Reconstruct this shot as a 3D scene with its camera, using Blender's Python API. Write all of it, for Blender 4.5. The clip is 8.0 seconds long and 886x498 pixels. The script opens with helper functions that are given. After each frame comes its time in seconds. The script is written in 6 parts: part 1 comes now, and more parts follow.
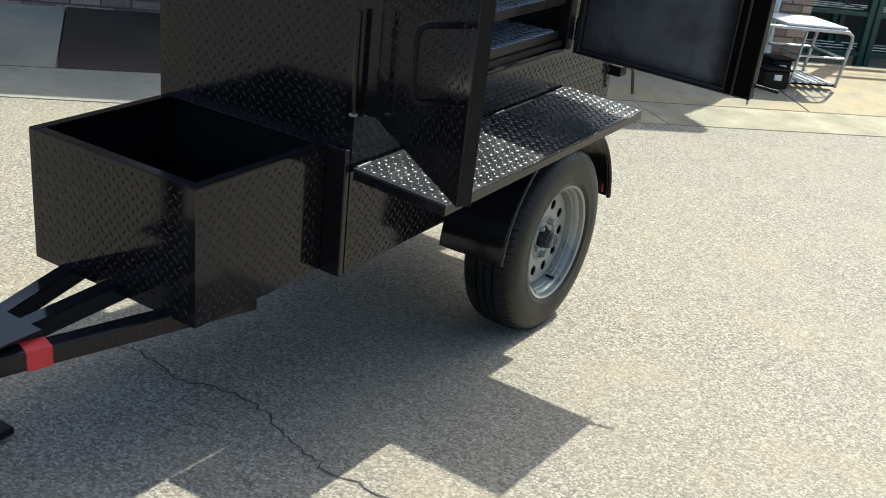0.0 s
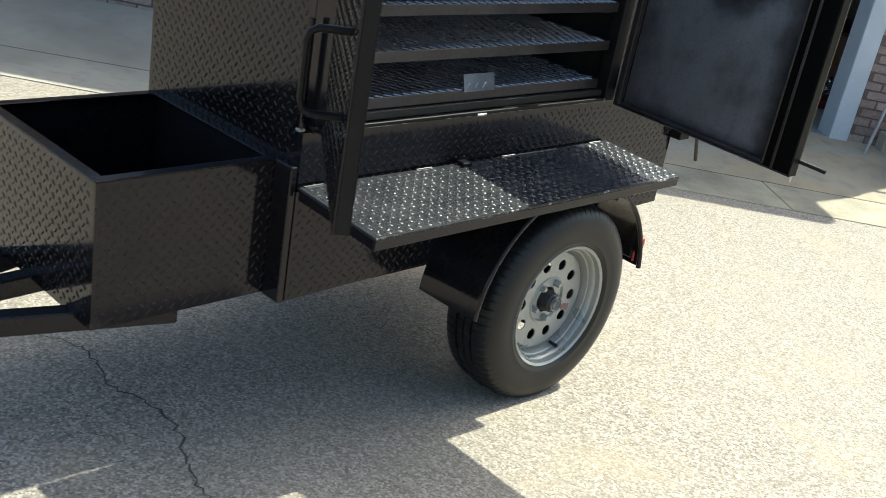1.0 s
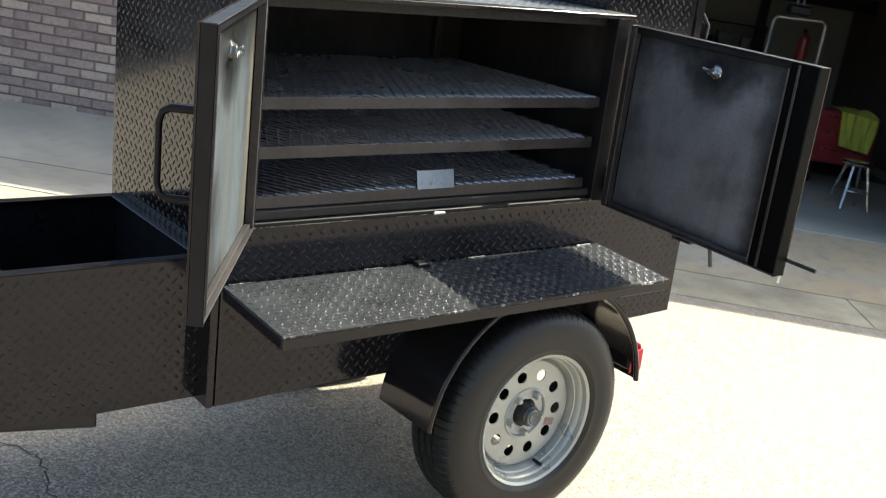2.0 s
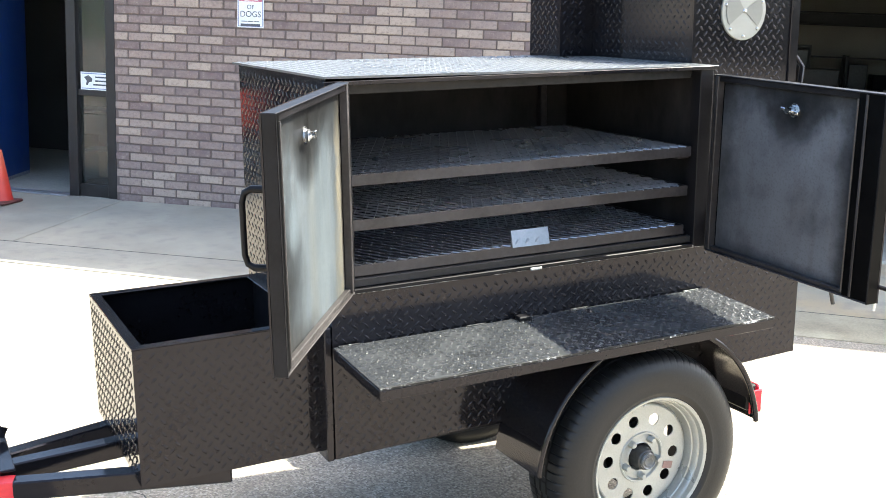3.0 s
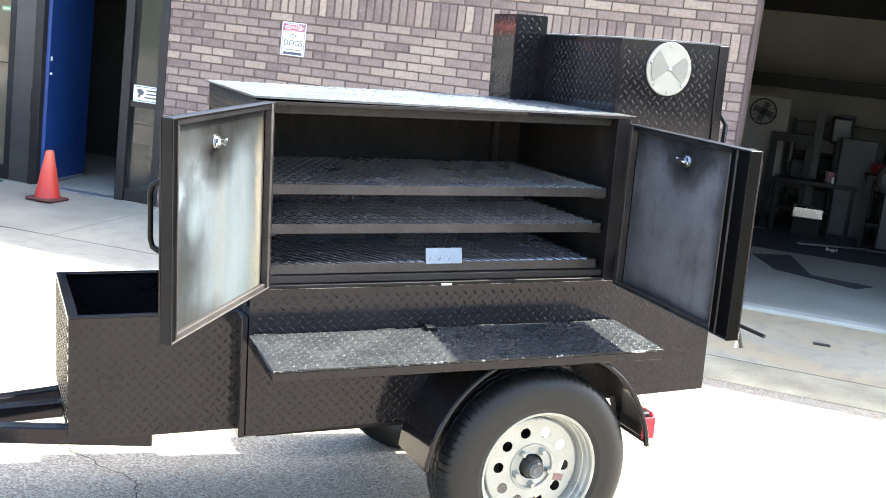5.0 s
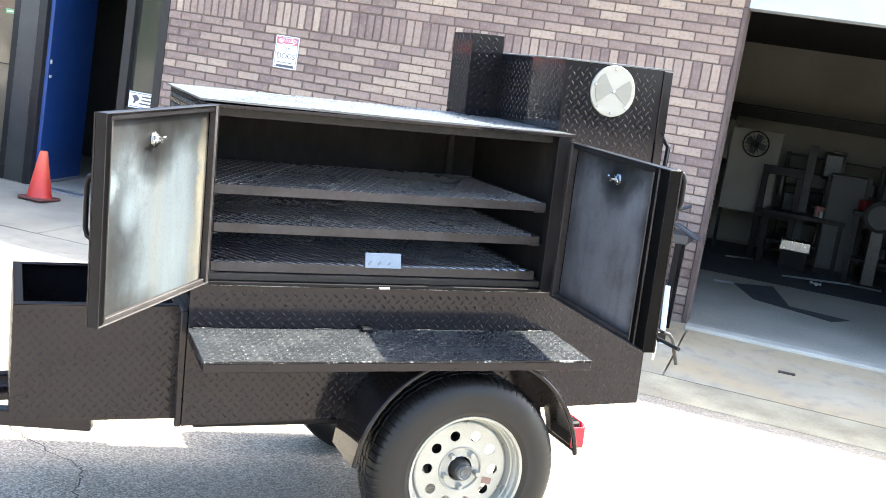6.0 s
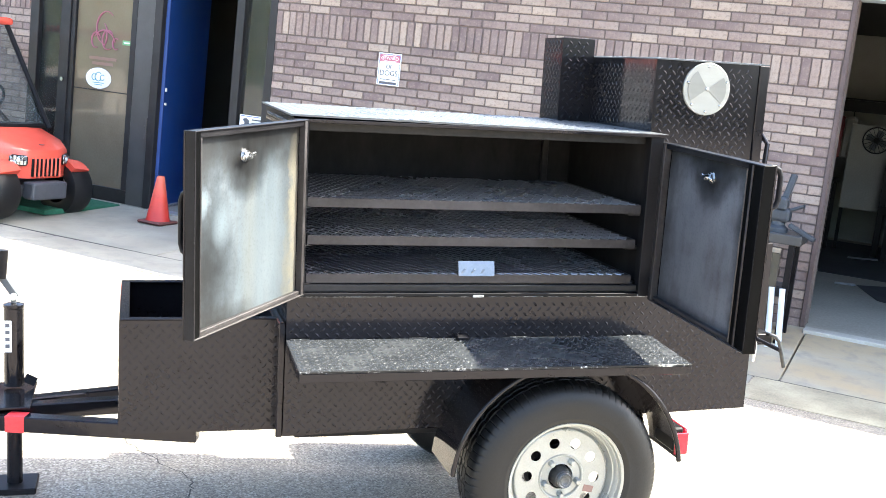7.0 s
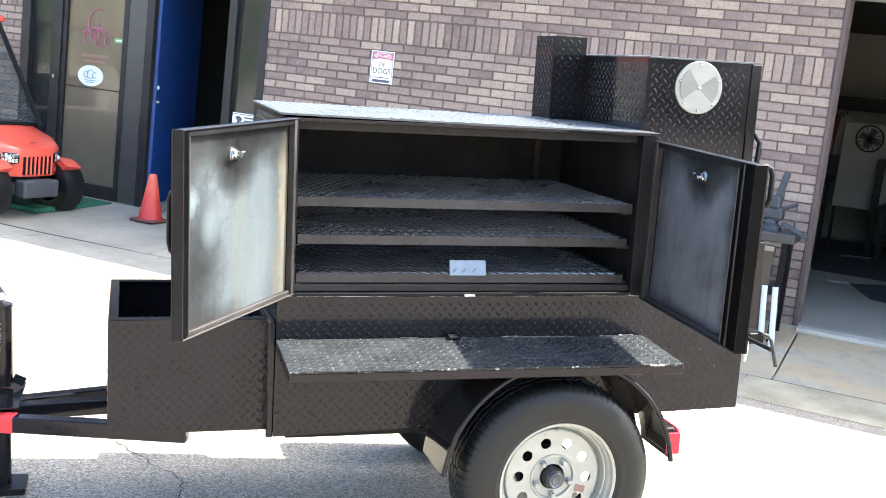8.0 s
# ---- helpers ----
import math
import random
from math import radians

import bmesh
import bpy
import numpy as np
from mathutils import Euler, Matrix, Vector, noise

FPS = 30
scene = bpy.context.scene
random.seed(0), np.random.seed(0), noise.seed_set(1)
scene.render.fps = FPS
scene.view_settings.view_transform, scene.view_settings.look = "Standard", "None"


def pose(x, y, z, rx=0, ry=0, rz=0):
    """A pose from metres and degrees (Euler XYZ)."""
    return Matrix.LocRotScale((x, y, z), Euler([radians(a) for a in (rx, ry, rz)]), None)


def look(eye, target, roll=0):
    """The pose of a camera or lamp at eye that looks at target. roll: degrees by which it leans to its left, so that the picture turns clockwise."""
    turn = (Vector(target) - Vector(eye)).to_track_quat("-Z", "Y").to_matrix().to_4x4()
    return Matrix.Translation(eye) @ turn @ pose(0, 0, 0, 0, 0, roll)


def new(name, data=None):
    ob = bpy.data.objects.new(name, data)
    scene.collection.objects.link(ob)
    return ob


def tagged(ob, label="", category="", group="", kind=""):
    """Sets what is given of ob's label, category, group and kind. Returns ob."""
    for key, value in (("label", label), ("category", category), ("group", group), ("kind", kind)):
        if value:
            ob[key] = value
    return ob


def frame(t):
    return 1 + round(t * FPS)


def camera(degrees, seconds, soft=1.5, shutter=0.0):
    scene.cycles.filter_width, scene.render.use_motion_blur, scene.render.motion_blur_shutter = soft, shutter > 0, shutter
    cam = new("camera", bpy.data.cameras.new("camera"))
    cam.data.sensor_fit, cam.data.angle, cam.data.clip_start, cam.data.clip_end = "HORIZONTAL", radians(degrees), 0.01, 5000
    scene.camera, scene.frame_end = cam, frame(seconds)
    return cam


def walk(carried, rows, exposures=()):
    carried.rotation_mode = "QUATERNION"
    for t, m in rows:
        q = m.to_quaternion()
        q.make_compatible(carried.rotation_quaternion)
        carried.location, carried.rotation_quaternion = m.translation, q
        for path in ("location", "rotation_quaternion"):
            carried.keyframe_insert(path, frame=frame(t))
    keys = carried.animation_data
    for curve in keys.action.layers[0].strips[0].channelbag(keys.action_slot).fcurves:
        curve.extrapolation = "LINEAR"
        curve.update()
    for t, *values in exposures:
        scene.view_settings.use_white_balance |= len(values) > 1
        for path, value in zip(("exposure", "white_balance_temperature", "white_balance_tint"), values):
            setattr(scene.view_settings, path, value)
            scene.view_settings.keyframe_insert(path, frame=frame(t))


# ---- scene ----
# ---- camera and walk ----
cam = camera(44.8, 8.0, soft=0.8, shutter=0.22)
ROWS = [
    (0, 1.654, -3.228, 1.595, 29.97, -21.29, 7.92),
    (0.5, 1.934, -2.946, 1.586, 36.09, -20.63, 9.16),
    (1, 2.007, -2.627, 1.563, 41.19, -20.02, 12.27),
    (1.5, 2.051, -2.390, 1.584, 43.55, -19.81, 9.08),
    (1.7, 2.108, -2.277, 1.568, 48.49, -18.92, 7.39),
    (2, 2.249, -2.131, 1.530, 50.38, -14.59, 9.52),
    (2.2, 2.322, -2.030, 1.537, 56.05, -13.20, 7.41),
    (3.3, 2.677, -1.969, 1.558, 62.33, -11.50, 2.62),
    (3.5, 2.733, -1.913, 1.566, 62.87, -11.81, 3.54),
    (4, 2.839, -1.732, 1.574, 63.84, -12.38, 6.57),
    (4.2, 2.882, -1.688, 1.562, 65.07, -12.07, 5.81),
    (5.3, 3.183, -1.725, 1.574, 66.21, -9.24, 7.19),
    (5.5, 3.227, -1.682, 1.571, 65.58, -9.44, 6.31),
    (6, 3.315, -1.552, 1.575, 66.80, -8.58, 9.30),
    (6.5, 3.334, -1.476, 1.563, 70.89, -8.62, 5.95),
    (7, 3.341, -1.473, 1.564, 73.15, -8.70, 6.56),
    (7.5, 3.335, -1.465, 1.569, 73.63, -8.70, 6.43),
    (8, 3.328, -1.458, 1.568, 72.84, -8.79, 6.60),
]
EXPOSURES = [(0.0, 0.76, 6230, -2), (1.0, 1.2, 6340, -1), (1.6, 1.42, 6620, 1), (2.0, 1.74, 6850, 2), (2.2, 2.1, 6700, 2), (2.8, 2.45, 6560, 4), (3.5, 2.8, 6520, 4), (5.5, 3.0, 6490, 4), (6.5, 3.06, 6470, 5), (8.0, 2.82, 6430, 5)]
walk(cam, [(t, pose(x, y, z, 0, 0, yaw) @ pose(0, 0, 0, 90 + pitch, 0, 0) @ pose(0, 0, 0, 0, 0, roll)) for t, x, y, z, yaw, pitch, roll in ROWS], EXPOSURES)

# ---- light ----
SUN_TO = Vector((0.035, 0.88, 1.0)).normalized()
world = bpy.data.worlds.new("sky")
scene.world = world
world.use_nodes = True
wn = world.node_tree.nodes
sky = wn.new("ShaderNodeTexSky")
sky.sky_type, sky.sun_disc = "NISHITA", False
sky.sun_elevation, sky.sun_rotation = math.asin(SUN_TO.z), math.atan2(SUN_TO.x, SUN_TO.y)
sky.air_density, sky.dust_density, sky.ozone_density = 0.8, 3.0, 1.2
wn["Background"].inputs[1].default_value = 0.15
world.node_tree.links.new(sky.outputs[0], wn["Background"].inputs[0])
sun_data = bpy.data.lights.new("sun", "SUN")
sun_data.energy, sun_data.angle, sun_data.color = 3.8, radians(0.55), (1.0, 0.965, 0.86)
sun_ob = new("sun", sun_data)
sun_ob.matrix_world = look(SUN_TO * 40, (0, 0, 0))


# ---- materials ----
def nodes_of(name):
    m = bpy.data.materials.new(name)
    m.use_nodes = True
    t = m.node_tree
    return m, t, t.nodes["Principled BSDF"]


def coords(t, scale=(1, 1, 1)):
    tc, mp = t.nodes.new("ShaderNodeTexCoord"), t.nodes.new("ShaderNodeMapping")
    mp.inputs["Scale"].default_value = scale
    t.links.new(tc.outputs["Object"], mp.inputs[0])
    return mp.outputs[0]


def noise_tex(t, vec, scale, detail=4.0, rough=0.55):
    n = t.nodes.new("ShaderNodeTexNoise")
    n.inputs["Scale"].default_value, n.inputs["Detail"].default_value, n.inputs["Roughness"].default_value = scale, detail, rough
    t.links.new(vec, n.inputs["Vector"])
    return n.outputs["Fac"]


def ramp(t, fac, stops):
    r = t.nodes.new("ShaderNodeValToRGB")
    while len(r.color_ramp.elements) < len(stops):
        r.color_ramp.elements.new(0.5)
    for e, (p, c) in zip(r.color_ramp.elements, stops):
        e.position, e.color = p, (*c, 1) if len(c) == 3 else c
    t.links.new(fac, r.inputs[0])
    return r.outputs[0]


def grey(v):
    return (v, v, v)


def mix(t, fac, a, b, kind="MIX"):
    m = t.nodes.new("ShaderNodeMix")
    m.data_type, m.blend_type = "RGBA", kind
    for socket, v in ((m.inputs[0], fac), (m.inputs[6], a), (m.inputs[7], b)):
        if isinstance(v, (int, float)):
            socket.default_value = v
        elif isinstance(v, tuple):
            socket.default_value = (*v, 1)
        else:
            t.links.new(v, socket)
    return m.outputs[2]


def bump(t, b, height, strength, distance):
    n = t.nodes.new("ShaderNodeBump")
    n.inputs["Strength"].default_value, n.inputs["Distance"].default_value = strength, distance
    t.links.new(height, n.inputs["Height"])
    t.links.new(n.outputs[0], b.inputs["Normal"])


def surface(name, dark, light, scale=8.0, rough=(0.4, 0.6), metal=0.0, fine=90.0, relief=0.15, distance=0.002, stretch=(1, 1, 1), spec=0.5):
    """A surface that varies between two colours at two scales, with fine relief."""
    m, t, b = nodes_of(name)
    v = coords(t, stretch)
    big, small = noise_tex(t, v, scale, 5), noise_tex(t, v, fine, 3)
    both = mix(t, 0.35, big, small)
    t.links.new(ramp(t, both, [(0.32, dark), (0.68, light)]), b.inputs["Base Color"])
    t.links.new(ramp(t, big, [(0.3, grey(rough[0])), (0.7, grey(rough[1]))]), b.inputs["Roughness"])
    b.inputs["Metallic"].default_value, b.inputs["Specular IOR Level"].default_value = metal, spec
    bump(t, b, small, relief, distance)
    return m


BLACK = surface("gloss_black_paint", (0.0068, 0.0062, 0.0072), (0.0112, 0.0106, 0.0118), 5, (0.07, 0.15), 0, 60, 0.04, 0.0006, spec=0.29)
BLACK.node_tree.nodes["Principled BSDF"].inputs["Specular Tint"].default_value = (1.0, 0.94, 1.0, 1.0)


def dusty_material():
    """Black paint under a film of dust, dark reflections painted in as patches (x, y, half width, half length)."""
    m, t, b = nodes_of("dusty_gloss_black_paint")
    v = coords(t)
    big, small = noise_tex(t, v, 7, 5), noise_tex(t, v, 60, 4)
    c = ramp(t, mix(t, 0.4, big, small), [(0.3, (0.024, 0.0252, 0.027)), (0.7, (0.046, 0.0478, 0.0505))])
    for x, y, sx, sy in ((0.2, -0.6, 0.075, 0.1), (0.2, -0.43, 0.06, 0.08), (0.1, -0.2, 0.07, 0.06), (0.22, 0.0, 0.06, 0.14)):
        mp, ln, ad = t.nodes.new("ShaderNodeMapping"), t.nodes.new("ShaderNodeVectorMath"), t.nodes.new("ShaderNodeMath")
        mp.inputs["Scale"].default_value, mp.inputs["Location"].default_value = (1 / sx, 1 / sy, 0.0), (-x / sx, -y / sy, 0.0)
        ln.operation, ad.operation = "LENGTH", "ADD"
        t.links.new(v, mp.inputs[0])
        t.links.new(mp.outputs[0], ln.inputs[0])
        t.links.new(ln.outputs["Value"], ad.inputs[0])
        t.links.new(big, ad.inputs[1])
        c = mix(t, ramp(t, ad.outputs[0], [(0.4, grey(0.6)), (0.8, grey(0.25)), (1.15, grey(0.0))]), c, (0.014, 0.014, 0.015))
    t.links.new(c, b.inputs["Base Color"])
    t.links.new(ramp(t, big, [(0.3, grey(0.16)), (0.7, grey(0.34))]), b.inputs["Roughness"])
    bump(t, b, small, 0.08, 0.0006)
    return m


DUSTY = dusty_material()
# Dusty black plate, its tops' sun and sky sheen painted in as grey.
PALETOP = surface("dusty_paint_with_sky_sheen", (0.066, 0.069, 0.07), (0.102, 0.105, 0.106), 4, (0.22, 0.4), 0, 50, 0.08, 0.0008)
SATIN = surface("satin_black_paint", (0.006, 0.0055, 0.0062), (0.014, 0.013, 0.0142), 9, (0.3, 0.5), 0, 120, 0.12, 0.001, spec=0.13)
SOOT = surface("oiled_dark_steel", (0.006, 0.0056, 0.0056), (0.036, 0.0335, 0.033), 3, (0.5, 0.75), 0.0, 60, 0.2, 0.001, spec=0.25)
CHAMBER = surface("smoked_chamber_wall", (0.004, 0.0038, 0.004), (0.032, 0.0292, 0.029), 4.5, (0.5, 0.75), 0.0, 30, 0.2, 0.001, (1, 1, 0.45), spec=0.15)
BAR = surface("weathered_steel_bar", (0.017, 0.0145, 0.0145), (0.06, 0.053, 0.053), 6, (0.4, 0.6), 0.4, 70, 0.2, 0.001)
MESHSTEEL = surface("expanded_steel", (0.25, 0.245, 0.25), (0.4, 0.39, 0.395), 3, (0.22, 0.32), 0.75, 140, 0.1, 0.0005)
ZINC = surface("silver_wheel_paint", (0.27, 0.275, 0.255), (0.36, 0.365, 0.34), 9, (0.25, 0.4), 0.35, 160, 0.06, 0.0005)
CHROME = surface("bright_zinc", (0.38, 0.38, 0.38), (0.58, 0.58, 0.58), 30, (0.15, 0.3), 0.95, 160, 0.06, 0.0005)
ALU = surface("bare_tread_aluminium", (0.15, 0.162, 0.178), (0.25, 0.265, 0.285), 20, (0.25, 0.42), 0.8, 150, 0.06, 0.0005)
STAIN = surface("stainless_disc", (0.24, 0.237, 0.21), (0.31, 0.306, 0.275), 6, (0.4, 0.5), 0.35, 200, 0.05, 0.0004, (1, 1, 6))
STAIN_B = surface("stainless_disc_grain", (0.15, 0.148, 0.132), (0.2, 0.197, 0.178), 6, (0.4, 0.5), 0.35, 200, 0.05, 0.0004, (1, 1, 6))


def flecked_material(name, most):
    """Black paint with short bright stretches, for chipped edges and painted glints."""
    m, t, b = nodes_of(name)
    v = coords(t)
    flecks = mix(t, 0.5, noise_tex(t, v, 6, 5), noise_tex(t, v, 90, 3))
    t.links.new(ramp(t, flecks, [(most, (0.014, 0.014, 0.014)), (most + 0.05, (0.16, 0.16, 0.16)), (most + 0.1, (0.66, 0.66, 0.65))]), b.inputs["Base Color"])
    b.inputs["Roughness"].default_value, b.inputs["Specular IOR Level"].default_value = 0.4, 0.2
    return m


SEAMGLINT, FLECKED = flecked_material("chipped_paint_with_sun_glints", 0.45), flecked_material("scratched_paint_with_glints", 0.53)
RUBBER = surface("tyre_rubber", (0.006, 0.006, 0.0066), (0.0125, 0.0125, 0.013), 7, (0.36, 0.52), 0, 150, 0.25, 0.001, spec=0.3)
HUB = surface("greased_dark_hub", (0.015, 0.015, 0.015), (0.06, 0.06, 0.06), 40, (0.3, 0.5), 0.5)
REDLENS = surface("red_lens", (0.36, 0.008, 0.022), (0.46, 0.014, 0.034), 25, (0.12, 0.22), 0, 160, 0.05, 0.0005)
TAPE = surface("red_tape", (0.55, 0.02, 0.03), (0.68, 0.045, 0.05), 30, (0.35, 0.5))
STICKER = surface("white_sticker", (0.68, 0.69, 0.7), (0.8, 0.8, 0.8), 30, (0.3, 0.45), 0, 160, 0.03, 0.0003)
INK = surface("sign_ink", (0.05, 0.055, 0.07), (0.075, 0.08, 0.1), 30, (0.4, 0.5))
SIGNRED = surface("sign_magenta_red", (0.42, 0.1, 0.16), (0.5, 0.14, 0.2), 30, (0.4, 0.5))
SIGNBLUE = surface("sign_blue", (0.08, 0.12, 0.3), (0.1, 0.15, 0.36), 30, (0.4, 0.5))
TEAL = surface("sticker_teal", (0.1, 0.3, 0.36), (0.14, 0.38, 0.44), 30, (0.4, 0.5))
PINK = surface("window_lettering_pink", (0.3, 0.09, 0.14), (0.4, 0.13, 0.18), 30, (0.4, 0.5))
FADED = surface("faded_lettering", (0.2, 0.11, 0.1), (0.25, 0.14, 0.12), 30, (0.3, 0.4))
MORTAR = surface("mortar", (0.11, 0.082, 0.072), (0.175, 0.132, 0.116), 6, (0.85, 0.95), 0, 120, 0.5, 0.004)
BRONZE = surface("dark_bronze_frame", (0.014, 0.013, 0.0135), (0.03, 0.028, 0.029), 7, (0.35, 0.5), 0.1, 120, 0.05, 0.0005, spec=0.3)
PANEL = surface("grey_bronze_panel", (0.05, 0.048, 0.047), (0.075, 0.072, 0.07), 5, (0.35, 0.5), 0.2, 120, 0.05, 0.0005)
BLUE = surface("blue_door_paint", (0.01, 0.042, 0.175), (0.015, 0.06, 0.235), 5, (0.35, 0.5), 0, 100, 0.06, 0.0006)
# The dimness indoors and behind the racks is put into this dark colour.
DARKROOM = surface("dimness_toned_plaster", (0.03, 0.028, 0.026), (0.055, 0.052, 0.048), 3, (0.8, 0.9))
SCUFFED = surface("scuffed_grey_machine_paint", (0.032, 0.031, 0.029), (0.07, 0.067, 0.062), 6, (0.5, 0.7), 0.1, 60, 0.1, 0.001)
BEIGE = surface("garage_beige_paint", (0.24, 0.225, 0.195), (0.34, 0.32, 0.28), 1.6, (0.7, 0.85), 0, 60, 0.1, 0.002)
SHOPFLOOR = surface("shop_floor", (0.26, 0.238, 0.195), (0.5, 0.463, 0.383), 0.9, (0.55, 0.8), 0, 40, 0.15, 0.002)
CONEBASE = surface("cone_base_rubber", (0.08, 0.03, 0.025), (0.16, 0.05, 0.04), 14, (0.5, 0.7))
CARTRED = surface("cart_orange_red", (0.66, 0.08, 0.05), (0.76, 0.115, 0.078), 3, (0.12, 0.25), 0, 100, 0.03, 0.0005)
CARTGREY = surface("cart_grey_plastic", (0.045, 0.047, 0.055), (0.075, 0.077, 0.085), 12, (0.5, 0.65))
CARPET = surface("green_mat", (0.015, 0.1, 0.05), (0.03, 0.16, 0.09), 20, (0.85, 0.95), 0, 260, 0.6, 0.006)
GALV = surface("galvanised_pipe", (0.4, 0.41, 0.42), (0.56, 0.57, 0.58), 18, (0.3, 0.45), 0.7)
GREENSTEEL = surface("dark_green_steel", (0.01, 0.05, 0.035), (0.022, 0.085, 0.06), 8, (0.4, 0.55))
WHITEPOST = surface("pale_post_paint", (0.42, 0.46, 0.5), (0.52, 0.56, 0.6), 4, (0.5, 0.65))
VISE = surface("vise_blue_grey", (0.035, 0.04, 0.048), (0.075, 0.083, 0.095), 14, (0.4, 0.6), 0.3)
WOOD = surface("raw_bench_wood", (0.2, 0.16, 0.12), (0.34, 0.28, 0.21), 5, (0.6, 0.8), 0, 40, 0.2, 0.002, (1, 8, 8))
PVC = surface("white_pipe", (0.66, 0.67, 0.68), (0.76, 0.77, 0.78), 10, (0.35, 0.5))
OLIVE = surface("primer_brown_plate", (0.05, 0.042, 0.03), (0.085, 0.074, 0.055), 6, (0.3, 0.45), 0.2)
YELLOW = surface("yellow_green_cloth", (0.3, 0.32, 0.04), (0.45, 0.46, 0.08), 12, (0.8, 0.9))
SHOPRED = surface("tool_red", (0.16, 0.012, 0.015), (0.25, 0.025, 0.03), 8, (0.35, 0.5))
ROOFING = surface("roof_felt", (0.1, 0.1, 0.1), (0.2, 0.2, 0.2), 5, (0.8, 0.9))
LEAF = surface("far_foliage", (0.045, 0.06, 0.03), (0.12, 0.14, 0.075), 0.8, (0.7, 0.9), 0, 6, 0.8, 0.3)


def brick_material():
    m, t, b = nodes_of("mauve_tan_brick")
    oi, ge = t.nodes.new("ShaderNodeObjectInfo"), t.nodes.new("ShaderNodeNewGeometry")
    add, fr = t.nodes.new("ShaderNodeMath"), t.nodes.new("ShaderNodeMath")
    add.operation, fr.operation = "ADD", "FRACT"
    t.links.new(oi.outputs["Random"], add.inputs[0])
    t.links.new(ge.outputs["Random Per Island"], add.inputs[1])
    t.links.new(add.outputs[0], fr.inputs[0])
    base = ramp(t, fr.outputs[0], [(0.0, (0.165, 0.112, 0.106)), (0.3, (0.24, 0.172, 0.152)), (0.7, (0.325, 0.242, 0.202)), (1.0, (0.45, 0.35, 0.275))])
    v = coords(t)
    big, small = noise_tex(t, v, 9, 5), noise_tex(t, v, 150, 4)
    c = mix(t, ramp(t, big, [(0.35, grey(0)), (0.75, grey(0.55))]), base, (0.33, 0.258, 0.22))
    spots = noise_tex(t, v, 38, 5, 0.65)
    c = mix(t, ramp(t, spots, [(0.5, grey(0)), (0.66, grey(0.5))]), c, (0.14, 0.1, 0.092))
    c = mix(t, ramp(t, spots, [(0.34, grey(0.4)), (0.45, grey(0))]), c, (0.42, 0.34, 0.29))
    c = mix(t, ramp(t, small, [(0.55, grey(0)), (0.75, grey(0.45))]), c, (0.1, 0.075, 0.07))
    t.links.new(c, b.inputs["Base Color"])
    b.inputs["Roughness"].default_value = 0.85
    bump(t, b, small, 0.5, 0.003)
    return m


def ground_material():
    """Washed concrete with pebbles of many colours, patches of dirt and pale wear."""
    m, t, b = nodes_of("exposed_aggregate")
    v = coords(t)
    vo = t.nodes.new("ShaderNodeTexVoronoi")
    vo.inputs["Scale"].default_value = 140
    t.links.new(v, vo.inputs["Vector"])
    sep = t.nodes.new("ShaderNodeSeparateColor")
    t.links.new(vo.outputs["Color"], sep.inputs[0])
    pebble = ramp(t, sep.outputs[0], [(0.0, (0.125, 0.108, 0.088)), (0.2, (0.202, 0.175, 0.142)), (0.55, (0.297, 0.256, 0.203)), (0.8, (0.386, 0.336, 0.269)), (1.0, (0.486, 0.435, 0.368))])
    gap = ramp(t, vo.outputs["Distance"], [(0.5, grey(1)), (0.95, grey(0.5))])
    speck = t.nodes.new("ShaderNodeTexVoronoi")
    speck.inputs["Scale"].default_value = 52
    t.links.new(v, speck.inputs["Vector"])
    sp = t.nodes.new("ShaderNodeSeparateColor")
    t.links.new(speck.outputs["Color"], sp.inputs[0])
    near = ramp(t, speck.outputs["Distance"], [(0.22, grey(1)), (0.34, grey(0))])
    pick = mix(t, 1.0, near, ramp(t, sp.outputs[1], [(0.66, grey(0)), (0.68, grey(0.25))]), "MULTIPLY")
    c = mix(t, gap, (0.124, 0.106, 0.090), pebble)
    c = mix(t, pick, c, ramp(t, sp.outputs[2], [(0.3, (0.082, 0.064, 0.055)), (0.5, (0.247, 0.176, 0.125)), (0.7, (0.610, 0.568, 0.518))]))
    big, mid = noise_tex(t, v, 0.9, 5), noise_tex(t, v, 7, 5)
    c = mix(t, ramp(t, big, [(0.35, grey(0)), (0.7, grey(0.35))]), c, (0.330, 0.285, 0.220))
    c = mix(t, ramp(t, mid, [(0.56, grey(0)), (0.74, grey(0.35))]), c, (0.181, 0.164, 0.142))
    warm = noise_tex(t, v, 2.3, 5)
    c = mix(t, ramp(t, warm, [(0.52, grey(0)), (0.72, grey(0.35))]), c, (0.379, 0.296, 0.189))
    t.links.new(c, b.inputs["Base Color"])
    b.inputs["Roughness"].default_value = 0.85
    bump(t, b, gap, 0.4, 0.004)
    return m


